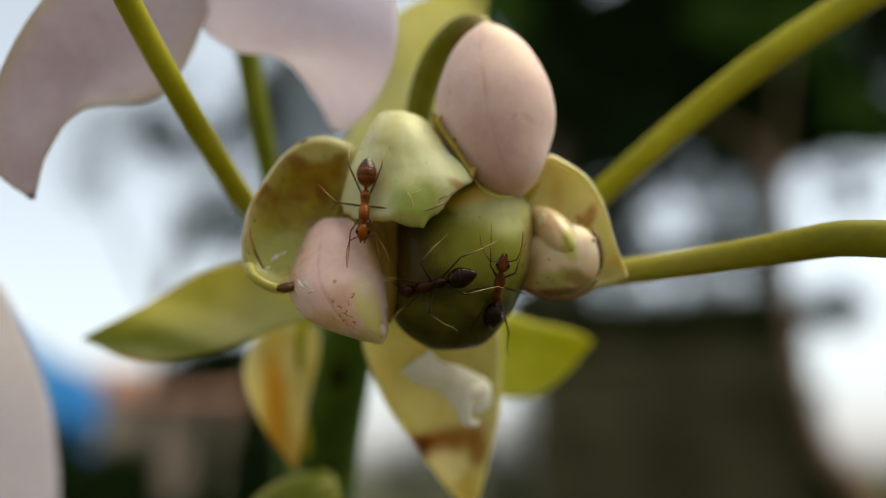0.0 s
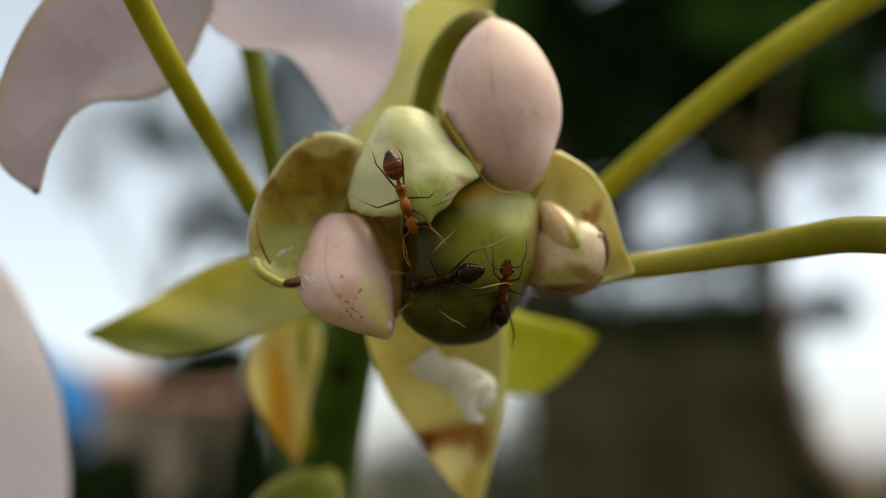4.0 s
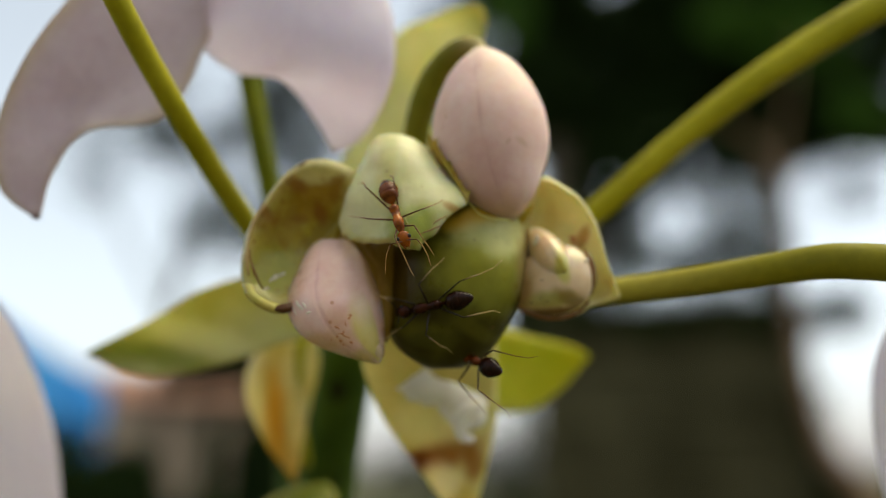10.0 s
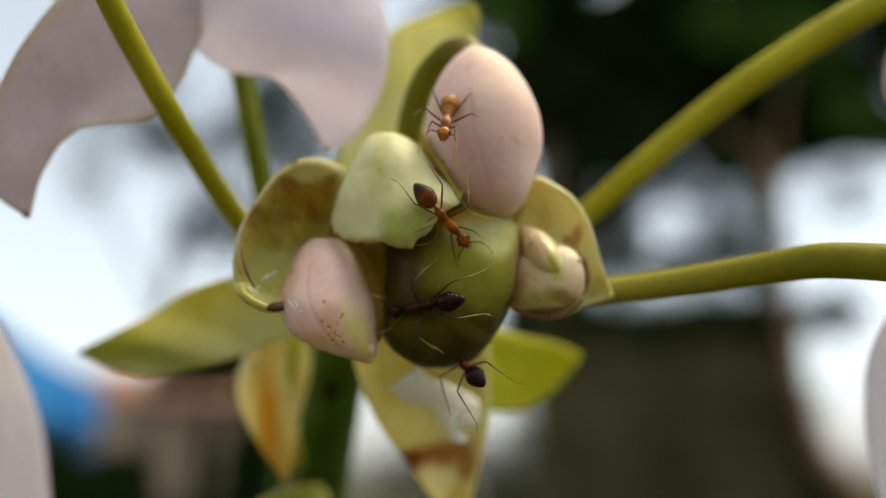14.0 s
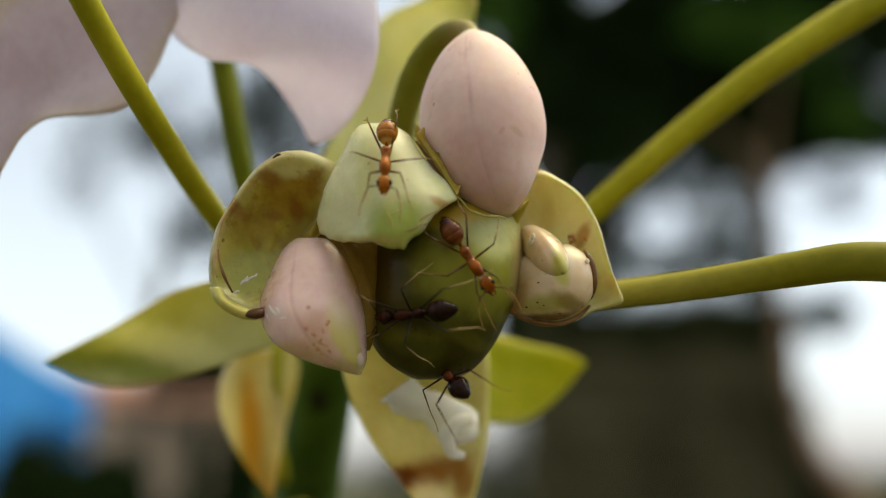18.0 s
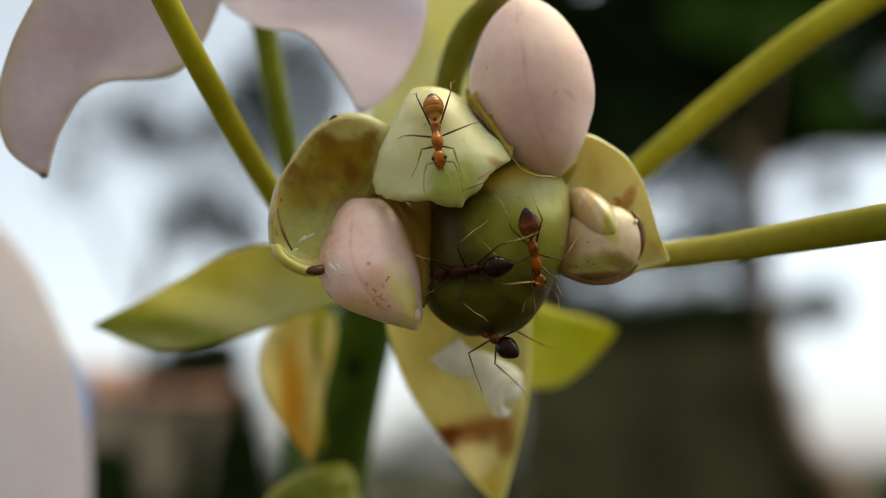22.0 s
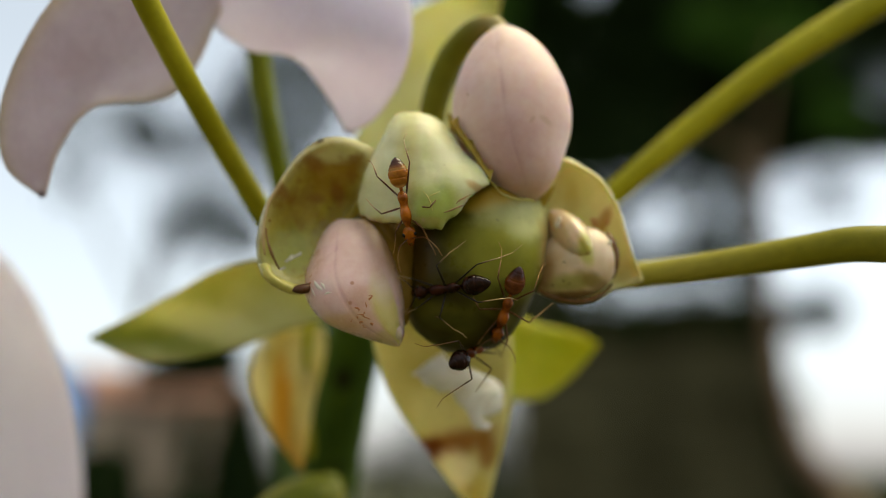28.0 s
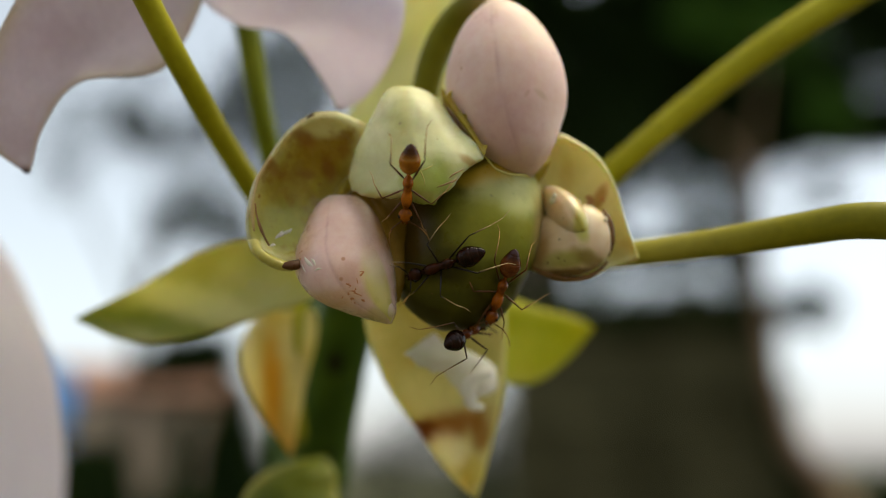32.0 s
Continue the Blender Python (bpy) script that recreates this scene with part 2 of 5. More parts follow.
# Top patches add the sky's light on the rim to its pale colour.
CUP = flesh("cupped_bract", (0.45, 0.39, 0.032), (0.55, 0.48, 0.06), specks=(0.3, 0.15, 0.015), blotch=(0.3, 0.15, 0.01), cut=0.54, blotch_scale=0.6, glow=0.34, sss=0.2, depth=0.001, rough=0.3, fine=1.4, wet=0.45, lumps=0.3, lift=0.1, rim=(0.74, 0.68, 0.36),
            patches=[(-7.37, 4.16, 2.1, 1.7, -30, (0.36, 0.2, 0.015), 0.75), (-9.24, 2.09, 1.5, 1.3, -40, (0.34, 0.22, 0.02), 0.6), (-9.54, -0.13, 1.6, 1.7, 0, (0.4, 0.42, 0.045), 0.7), (-6.44, 5.75, 2.4, 0.7, -10, (0.68, 0.66, 0.34), 0.9), (-7.9, 5.85, 1.5, 0.55, 28, (0.66, 0.62, 0.3), 0.8), (-6.72, 2.27, 0.8, 2.2, 40, (0.26, 0.18, 0.014), 0.6), (-8.3, 4.9, 0.7, 0.5, 30, (0.3, 0.13, 0.02), 0.8), (-7.0, 3.3, 0.45, 0.8, -15, (0.28, 0.11, 0.015), 0.7), (-8.2, 3.0, 0.5, 0.35, 0, (0.3, 0.14, 0.02), 0.6), (-10.0, 3.3, 0.35, 0.8, -30, (0.3, 0.12, 0.02), 0.7)])
BRACT = flesh("yellow_green_bract", (0.75, 0.73, 0.29), (0.84, 0.82, 0.43), glow=0.18, sss=0.3, depth=0.0012, rim=(0.82, 0.78, 0.46), rough=0.3, shine=0.32, wet=0.2, fine=1.4,
              patches=[(8.67, 1.93, 0.35, 0.95, 20, (0.46, 0.22, 0.02), 0.75), (6.84, 3.12, 0.5, 1.1, 0, (0.64, 0.52, 0.12), 0.4), (9.81, -1.30, 1.0, 1.2, -30, (0.56, 0.48, 0.08), 0.6)])
FOLD = flesh("pale_yellow_fold", (0.5, 0.45, 0.09), (0.66, 0.6, 0.2), glow=0.1, sss=0.2, rough=0.3, wet=0.2)
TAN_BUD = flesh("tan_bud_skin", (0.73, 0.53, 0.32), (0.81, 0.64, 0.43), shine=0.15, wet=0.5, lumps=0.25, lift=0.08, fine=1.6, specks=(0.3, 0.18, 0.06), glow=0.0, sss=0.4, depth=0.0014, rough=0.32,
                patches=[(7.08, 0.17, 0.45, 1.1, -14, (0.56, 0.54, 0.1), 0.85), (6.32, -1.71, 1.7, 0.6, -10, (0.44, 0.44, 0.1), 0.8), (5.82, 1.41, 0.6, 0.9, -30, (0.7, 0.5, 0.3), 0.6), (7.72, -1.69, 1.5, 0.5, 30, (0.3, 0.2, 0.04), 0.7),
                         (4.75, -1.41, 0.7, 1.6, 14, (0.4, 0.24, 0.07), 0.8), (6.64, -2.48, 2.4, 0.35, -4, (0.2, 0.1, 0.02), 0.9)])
LOW_BRACT = flesh("browned_bract", (0.6, 0.56, 0.2), (0.78, 0.73, 0.38), glow=0.4, veins=0.25, warp=0.22,
                  patches=[(-1.15, -10.29, 2.6, 2.0, -30, (0.86, 0.83, 0.5), 0.6), (-0.02, -12.69, 3.2, 1.1, -14, (0.4, 0.17, 0.02), 0.85), (-1.60, -13.17, 1.3, 0.8, -45, (0.24, 0.07, 0.01), 0.95), (2.28, -13.23, 0.7, 1.5, 0, (0.4, 0.18, 0.02), 0.8), (0.29, -14.27, 1.2, 1.5, -20, (0.96, 0.9, 0.66), 0.95), (1.86, -15.82, 0.9, 1.4, 0, (0.74, 0.62, 0.14), 0.8)])
LEAF = flesh("backlit_leaf", (0.5, 0.52, 0.0136), (0.66, 0.62, 0.034), glow=0.5, rim=(0.74, 0.7, 0.15))
LEAF_PALE = flesh("pale_leaf", (0.7, 0.68, 0.24), (0.84, 0.82, 0.46), glow=0.5, rim=(0.66, 0.62, 0.26), warp=0.15, patches=[(-17.87, -4.66, 6.5, 1.1, 14, (0.88, 0.85, 0.46), 0.7), (-19.37, -6.56, 5.0, 0.8, 10, (0.3, 0.36, 0.03), 0.7)],
                  ends=[(0.0, 0.4, (0.56, 0.54, 0.136)), (0.4, 0.2, (0.4, 0.4, 0.0408)), (0.75, 0.35, (0.3, 0.38, 0.02)), (1.0, 0.8, (0.16, 0.26, 0.0136))])
LEAF_UP = flesh("light_green_leaf", (0.78, 0.78, 0.42), (0.89, 0.89, 0.6), glow=0.42, ends=[(0.0, 0.0, (0.6, 0.6, 0.136)), (0.7, 0.0, (0.5, 0.5, 0.068)), (0.9, 0.7, (0.36, 0.4, 0.0272)), (1.0, 0.7, (0.5, 0.44, 0.0408))])
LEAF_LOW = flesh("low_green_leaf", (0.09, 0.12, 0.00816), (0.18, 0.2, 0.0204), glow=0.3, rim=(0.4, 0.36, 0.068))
DRY_LEAF = flesh("yellowed_leaf", (0.84, 0.68, 0.2), (0.92, 0.82, 0.42), glow=0.6, patches=[(-14.38, -10.05, 1.3, 4.0, 0, (0.96, 0.9, 0.6), 0.8), (-12.37, -11.30, 0.7, 4.5, 0, (0.85, 0.5, 0.06), 0.8)], warp=0.2, ends=[(0.0, 0.3, (0.6, 0.55, 0.14)), (0.5, 0.0, (0.7, 0.5, 0.14)), (1.0, 0.8, (0.7, 0.42, 0.05))])
STALK_PALE = flesh("yellow_flower_stalk", (0.19, 0.175, 0.006), (0.26, 0.235, 0.012), glow=0.0, sss=0.08, rough=0.55, shine=0.12, fine=1.6, warp=0.1, ends=[(0.0, 0.9, (0.5, 0.44, 0.1)), (0.3, 0.7, (0.42, 0.37, 0.07)), (0.6, 0.0, (0.3, 0.26, 0.03)), (1.0, 0.5, (0.12, 0.12, 0.006))])
STALK = flesh("flower_stalk", (0.3, 0.28, 0.006), (0.4, 0.37, 0.014), glow=0.0, sss=0.08, rough=0.55, shine=0.12, fine=1.6)
# Darker copy of the stalk material; its shade is put into the colour.
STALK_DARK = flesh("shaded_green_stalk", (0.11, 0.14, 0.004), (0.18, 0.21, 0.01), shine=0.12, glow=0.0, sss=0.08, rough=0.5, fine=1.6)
SCRATCH = flesh("red_brown_scar", (0.4, 0.13, 0.04), (0.6, 0.28, 0.12), glow=0.0, sss=0.0, rough=0.5)
SCORCHED = flesh("dried_brown_tip", (0.04, 0.014, 0.006), (0.14, 0.06, 0.02), glow=0.0, sss=0.0, rough=0.4)
HOOK = flesh("brown_green_hooked_stalk", (0.14, 0.145, 0.006), (0.21, 0.205, 0.014), shine=0.12, glow=0.0, sss=0.08, rough=0.55, fine=1.6, warp=0.15,
             ends=[(0.0, 0.0, (0.1, 0.1, 0.01)), (0.5, 0.0, (0.12, 0.11, 0.02)), (0.75, 0.9, (0.3, 0.24, 0.08)), (1.0, 1.0, (0.46, 0.38, 0.18))])
STEM = flesh("main_stem", (0.04, 0.085, 0.006), (0.08, 0.14, 0.014), glow=0.0, sss=0.1, rough=0.5, blotch=(0.01, 0.01, 0.008), blotch_scale=0.12, cut=0.58,
             patches=[(-8.56, -10.47, 0.9, 1.4, 10, (0.012, 0.01, 0.006), 0.9)])
# Copies of one petal colour; light on each petal is put into its tone.
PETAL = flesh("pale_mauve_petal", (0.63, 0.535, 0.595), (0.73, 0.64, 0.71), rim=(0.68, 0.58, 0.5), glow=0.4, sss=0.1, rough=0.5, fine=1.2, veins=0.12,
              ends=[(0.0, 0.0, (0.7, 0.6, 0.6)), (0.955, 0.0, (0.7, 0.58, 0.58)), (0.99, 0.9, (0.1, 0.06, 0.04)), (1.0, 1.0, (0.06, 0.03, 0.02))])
PETAL_LIT = flesh("lit_pale_petal", (0.845, 0.77, 0.885), (0.9, 0.85, 0.95), glow=0.6, sss=0.1, rough=0.5, fine=1.2, veins=0.12,
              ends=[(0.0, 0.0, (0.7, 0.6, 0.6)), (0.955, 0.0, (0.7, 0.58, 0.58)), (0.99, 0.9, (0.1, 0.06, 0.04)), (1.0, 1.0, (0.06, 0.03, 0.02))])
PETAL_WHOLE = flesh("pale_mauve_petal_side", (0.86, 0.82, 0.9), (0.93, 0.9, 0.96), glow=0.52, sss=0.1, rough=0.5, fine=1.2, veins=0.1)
# Near-white colour for the painted glints on buds and cup.
GLINT = flesh("pale_glint", (0.8, 0.72, 0.55), (0.9, 0.84, 0.7), glow=0.2, rough=0.15, wet=0.7)
RESIN = flesh("dried_white_sap", (0.94, 0.93, 0.88), (0.97, 0.96, 0.94), glow=0.5, rough=0.45, fine=1.5, lift=0.4)

GROUND = far_stuff("grass_and_soil", (0.03, 0.04, 0.012), (0.07, 0.06, 0.035), 1.5)
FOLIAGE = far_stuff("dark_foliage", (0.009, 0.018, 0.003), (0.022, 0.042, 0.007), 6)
# Lighter copy of the foliage, with sunlight put into its green.
FOLIAGE_LIT = far_stuff("lit_foliage", (0.05, 0.12, 0.012), (0.09, 0.18, 0.025), 6)
BARK = far_stuff("grey_brown_bark", (0.08, 0.062, 0.042), (0.16, 0.125, 0.088), 8)
BARK_WARM = far_stuff("tan_brown_bark", (0.14, 0.085, 0.045), (0.24, 0.155, 0.09), 8)
PLASTER = far_stuff("earth_plaster", (0.62, 0.42, 0.26), (0.74, 0.53, 0.35), 2)
BOUNCE_TAN = far_stuff("bounce_tan", (0.5, 0.41, 0.26), (0.6, 0.5, 0.34), 1.2)
ROOFING = far_stuff("faded_brown_roofing", (0.27, 0.14, 0.1), (0.4, 0.22, 0.155), 5)
TARP = far_stuff("blue_tarpaulin", (0.05, 0.3, 0.75), (0.09, 0.4, 0.84), 3, 0.5)
STONE = far_stuff("weathered_wall", (0.038, 0.034, 0.014), (0.09, 0.08, 0.038), 2.2)


# ---------------------------------------------------------------- shapes
def curve_through(points, n):
    """n + 1 places along a smooth curve through the points (and their further numbers)."""
    p = np.array([np.hstack(q) if isinstance(q, tuple) else q for q in points], float)
    p = np.vstack([2 * p[0] - p[1], p, 2 * p[-1] - p[-2]])
    out = []
    for u in np.linspace(0, len(points) - 1, n + 1):
        i = min(int(u), len(points) - 2)
        f = u - i
        a, b, c, d = p[i:i + 4]
        out.append(0.5 * (2 * b + (c - a) * f + (2 * a - 5 * b + 4 * c - d) * f * f + (3 * b - a - 3 * c + d) * f ** 3))
    return np.array(out)


def grid_mesh(name, rows, closed=False, ends=False):
    """A mesh of rows of points in millimetres, with its length and width kept as attributes."""
    rows = np.asarray(rows)
    h, w = rows.shape[:2]
    v = [tuple(q) for q in rows.reshape(-1, 3) / 1000]
    f = [(i * w + j, i * w + (j + 1) % w, (i + 1) * w + (j + 1) % w, (i + 1) * w + j) for i in range(h - 1) for j in range(w if closed else w - 1)]
    if ends:
        f += [tuple(range(w - 1, -1, -1)), tuple(range((h - 1) * w, h * w))]
    me = bpy.data.meshes.new(name)
    me.from_pydata(v, [], f)
    me.attributes.new("along", "FLOAT", "POINT").data.foreach_set("value", np.repeat(np.linspace(0, 1, h), w))
    me.attributes.new("across", "FLOAT", "POINT").data.foreach_set("value", np.tile(np.linspace(0, 1, w), h))
    me.polygons.foreach_set("use_smooth", [True] * len(f))
    return me


def link(name, me, mat, parent=None, label=""):
    ob = new(name, me)
    me.materials.append(mat)
    ob.parent = parent
    if label:
        ob["label"] = label
    return ob


def wobble(p, size, amount):
    return noise.noise(Vector(p) * size) * amount


def tube(name, points, mat, parent, label="", sides=16, n=28, flat=1.0, bumps=0.03, ridge=0.0):
    """A stalk through (x, y, z), radius."""
    c = curve_through(points, n)
    rows = []
    for i, q in enumerate(c):
        d = Vector(c[min(i + 1, n)][:3] - c[max(i - 1, 0)][:3]).normalized()
        side = d.cross(Vector((0, 1, 0.05))).normalized()
        up = side.cross(d)
        rows.append([])
        for k in range(sides):
            a = 2 * math.pi * k / sides
            r = q[3] * (1 + wobble((q[0] + 3 * math.cos(a), q[1], q[2] + 3 * math.sin(a)), 0.35, bumps) + ridge * math.cos(3 * a))
            rows[-1].append(Vector(q[:3]) + side * (r * math.cos(a)) + up * (r * flat * math.sin(a)))
    return link(name, grid_mesh(name, rows, True, True), mat, parent, label)


def pod(name, stations, mat, parent, label="", lobes=5, groove=0.03, twist=0.6, n=60, sides=110, bumps=0.03, turn=0.0, seam=20, tint=None, edge=3.0, level=False):
    """A closed bud: stations of (x, y, z), half width, half depth, with grooves where its lobes meet."""
    c = curve_through([(*q[0], q[1], q[2]) for q in stations], n)
    for _ in range(n // 4):
        c[1:-1] = 0.25 * c[:-2] + 0.5 * c[1:-1] + 0.25 * c[2:]
    rows, seams, tints = [], [], []
    for i, q in enumerate(c):
        d = Vector(c[min(i + 1, n)][:3] - c[max(i - 1, 0)][:3]).normalized()
        if level:
            d = Vector((0, 0, -1))
        side = d.cross(Vector((0, 1, 0))).normalized()
        up = side.cross(d)
        rows.append([])
        for k in range(sides):
            a = 2 * math.pi * k / sides
            g = abs(((a + turn + twist * i / n) * lobes / (2 * math.pi)) % 1 - 0.5) * 2
            seams.append(max(0.0, 1 - (1 - g) * seam) ** 1.5 * min(1.0, 5 * (i / n), 5 * (1 - i / n)))
            raised = 0.0
            if tint:
                s0, s1, a0, a1, half = tint
                f = (i / n - s0) / (s1 - s0)
                off = ((a - (a0 + (a1 - a0) * f) + math.pi) % (2 * math.pi) - math.pi) / (half * (0.25 + 0.75 * math.sin(math.pi * min(max(f, 0), 1) ** 0.8)))
                raised = min(max((1 - abs(off)) * edge, 0), 1) * min(max(f * 2.5, 0), 1) * min(max((1.1 - f) * 5, 0), 1) if 0 < f < 1.1 else 0.0
            tints.append(raised)
            r = 1 - groove * seams[-1] + 0.012 * raised + wobble((q[0] + 2 * math.cos(a), q[1] + 2 * math.sin(a), q[2]), 0.3, bumps) + wobble((q[0] + 3 * math.cos(a), q[1] + 3 * math.sin(a), q[2]), 1.0, 0.22 * bumps)
            rows[-1].append(Vector(q[:3]) + side * (max(q[3], 0.02) * r * math.cos(a)) + up * (max(q[4], 0.02) * r * math.sin(a)))
    me = grid_mesh(name, rows, True, True)
    me.attributes.new("seam", "FLOAT", "POINT").data.foreach_set("value", seams)
    me.attributes.new("tint", "FLOAT", "POINT").data.foreach_set("value", tints)
    return link(name, me, mat, parent, label)


def laid(body, way, radius, lift=0.0):
    """Places of a fine mark on the face of a part: x, z in millimetres, thinner towards both ends."""
    skin = BVHTree.FromPolygons([v.co * 1000 for v in body.data.vertices], [tuple(p.vertices) for p in body.data.polygons])
    out = []
    for k, (x, z) in enumerate(way):
        at = skin.ray_cast(Vector((x, -30, z)), Vector((0, 1, 0)))[0]
        if at:
            out.append((x, at.y - lift, z, radius * (1.0 if 0 < k < len(way) - 1 else 0.35)))
    return out


def mark(name, body, way, radius, lift, mat, label):
    places = laid(body, way, radius, lift)
    return tube(name, places, mat, body, label, sides=8, n=14, bumps=0.8) if len(places) > 2 else None


def closed_curve(points, n):
    """n places along a smooth closed curve through the points."""
    p = np.array(points, float)
    m = len(p)
    out = []
    for u in np.linspace(0, m, n, endpoint=False):
        i, f = int(u), u - int(u)
        a, b, c, d = (p[(i + k) % m] for k in (-1, 0, 1, 2))
        out.append(0.5 * (2 * b + (c - a) * f + (2 * a - 5 * b + 4 * c - d) * f * f + (3 * b - a - 3 * c + d) * f ** 3))
    return np.array(out)


def pillow(name, rim, middle, mat, parent, label="", front=1.0, back=1.0, power=2.2, dish=0.0, bead=0.1, swells=(), bumps=0.05, rag=0.0, rings=34, sides=120):
    """A fleshy solid inside a closed outline: swollen towards its face, or hollowed like a dish with a thick rounded rim.
    swells: x, z, half width, half height, lean, rise of folds on its face."""
    edge, mid = closed_curve(rim, sides), np.array(middle, float)
    z0, z1 = edge[:, 2].min(), edge[:, 2].max()
    tear = np.array([[noise.noise(Vector(q) * 2.1), noise.noise(Vector(q) * 1.3), noise.noise(Vector(q) * 2.4 + Vector((4, 0, 0)))] for q in edge])
    tear *= (rag * np.clip(2.2 * ((z0 + z1) / 2 + 0.3 - edge[:, 2]) / (z1 - z0), 0, 1))[:, None]
    calm = edge.copy()
    for _ in range(sides * sides // 90):
        calm = 0.25 * np.roll(calm, 1, 0) + 0.5 * calm + 0.25 * np.roll(calm, -1, 0)
    rows, across = [], []
    spread = np.sin(np.linspace(0.02, 1, rings) * math.pi / 2)
    for face, rr in ((1, spread), (0, spread[::-1][1:])):
        for r in rr:
            ring = mid + (calm + (edge - calm) * r ** 4 - mid) * r + tear * r ** 14
            if face and dish:
                hollow = max(0.0, 1 - (r / (1 - bead)) ** power) if r < 1 - bead else 0.0
                ring[:, 1] += dish * hollow - (0.5 * back * math.sin(math.pi * (r - 1 + bead) / bead) if r > 1 - bead else 0.0)
            elif face:
                ring[:, 1] -= front * (1 - r ** power) ** (1 / power)
            else:
                ring[:, 1] += (dish + back) * (1 - r ** 2.5) ** 0.4
            if face:
                soft = min(1.0, (1 - r) * 6)
                for x, z, rx, rz, lean, rise in swells:
                    c, s = math.cos(radians(lean)), math.sin(radians(lean))
                    u, v = ((ring[:, 0] - x) * c - (ring[:, 2] - z) * s) / rx, ((ring[:, 0] - x) * s + (ring[:, 2] - z) * c) / rz
                    ring[:, 1] -= rise * soft * np.exp(-(u * u + v * v))
            ring = [q + np.array([wobble(q + 3, 0.7, bumps * 0.5), wobble(q, 0.45, bumps * 2) + wobble(q, 1.4, bumps * 0.5), wobble(q + 9, 0.7, bumps * 0.5)]) for q in ring]
            rows.append(ring)
            across.append(0.5 + 0.5 * r if face else 0.95 * r)
    me = grid_mesh(name, rows, True, True)
    me.attributes["across"].data.foreach_set("value", np.repeat(across, sides))
    me.attributes["along"].data.foreach_set("value", np.clip((z1 - np.array(rows)[:, :, 2].ravel()) / (z1 - z0), 0, 1))
    return link(name, me, mat, parent, label)


def on_bud(body, rings, sides, s, a):
    """The place on a closed bud's skin at a part of its length and an angle, and the way out of it, in millimetres."""
    co = body.data.vertices
    i, k = min(int(s * rings), rings), int((a / (2 * math.pi)) * sides) % sides
    ring = [co[i * sides + j].co for j in range(0, sides, 8)]
    axis = sum(ring, Vector()) / len(ring)
    p = co[i * sides + k].co
    return p * 1000, (p - axis).normalized()


def blade(name, left, mid, right, mat, parent, label="", thick=0.35, n=32, w=20, crumple=0.12, rag=0.0):
    """A leaf or petal between two edges, arched through its midrib, with real thickness."""
    a, m, b = (curve_through(q, n) for q in (left, mid, right))
    rows = []
    for i in range(n + 1):
        row = []
        for k in range(w + 1):
            u = k / w
            q = a[i] * (2 * (u - 0.5) * (u - 1)) + m[i] * (4 * u * (1 - u)) + b[i] * (2 * u * (u - 0.5))
            q = q + np.array([0, wobble(q, 0.25, crumple * 2) + wobble(q, 0.9, crumple * 0.5), wobble(q + 7, 0.5, crumple * 0.6)])
            if rag:
                e = max(max(0, i / n - 0.75) / 0.25, max(0, u - 0.8) / 0.2) ** 2
                q = q + e * rag * np.array([noise.noise(Vector(q) * 1.1), noise.noise(Vector(q) * 0.9 + Vector((5, 0, 0))), noise.noise(Vector(q) * 1.4)])
            row.append(q)
        rows.append(row)
    g = np.array(rows)
    du, dv = np.gradient(g, axis=0), np.gradient(g, axis=1)
    nm = np.cross(du, dv)
    nm /= np.maximum(np.linalg.norm(nm, axis=2, keepdims=True), 1e-6)
    u = np.linspace(-1, 1, w + 1)
    t = (thick * 0.5 * np.sqrt(np.maximum(1 - u ** 4, 0.02)))[None, :, None] * np.linspace(1.0, 0.6, n + 1)[:, None, None]
    ring = np.concatenate([g + nm * t, (g - nm * t)[:, ::-1]], axis=1)
    me = grid_mesh(name, ring, True, True)
    s = np.concatenate([np.linspace(0, 1, w + 1), np.linspace(1, 0, w + 1)])
    me.attributes["across"].data.foreach_set("value", np.tile(s, n + 1))
    return link(name, me, mat, parent, label)


# ---------------------------------------------------------------- the flower cluster
ROOT = STAND @ Matrix.Translation((0, 0.05, 0))
umbel = new("flower_cluster")
umbel.matrix_world = ROOT
tagged(umbel, "pale pink buds, green bracts and mauve petals on one stem", "flower cluster")

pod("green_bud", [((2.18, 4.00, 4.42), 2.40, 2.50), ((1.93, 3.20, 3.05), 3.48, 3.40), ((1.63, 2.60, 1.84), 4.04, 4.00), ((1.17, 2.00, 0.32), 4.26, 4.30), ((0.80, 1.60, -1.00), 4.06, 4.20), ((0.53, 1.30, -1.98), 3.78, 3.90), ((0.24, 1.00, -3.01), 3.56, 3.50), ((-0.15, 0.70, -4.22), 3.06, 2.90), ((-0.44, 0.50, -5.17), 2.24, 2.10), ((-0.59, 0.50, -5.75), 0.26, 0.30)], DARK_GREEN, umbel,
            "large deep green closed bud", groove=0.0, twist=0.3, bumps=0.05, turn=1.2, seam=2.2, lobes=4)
pod("bud_base", [((-3.24, 5.00, 5.91), 1.05, 1.50), ((-3.10, 4.00, 4.08), 1.71, 1.80), ((-3.40, 3.00, 2.48), 1.75, 1.60), ((-4.27, 1.80, 1.42), 1.91, 1.50), ((-3.97, 1.00, 0.58), 1.75, 1.50), ((-3.72, 0.50, -0.39), 1.60, 1.50), ((-3.07, 0.70, -1.99), 0.96, 1.20), ((-2.84, 1.00, -3.29), 0.19, 0.20)], UNDER, umbel, "brown olive base between the buds", bumps=0.12)
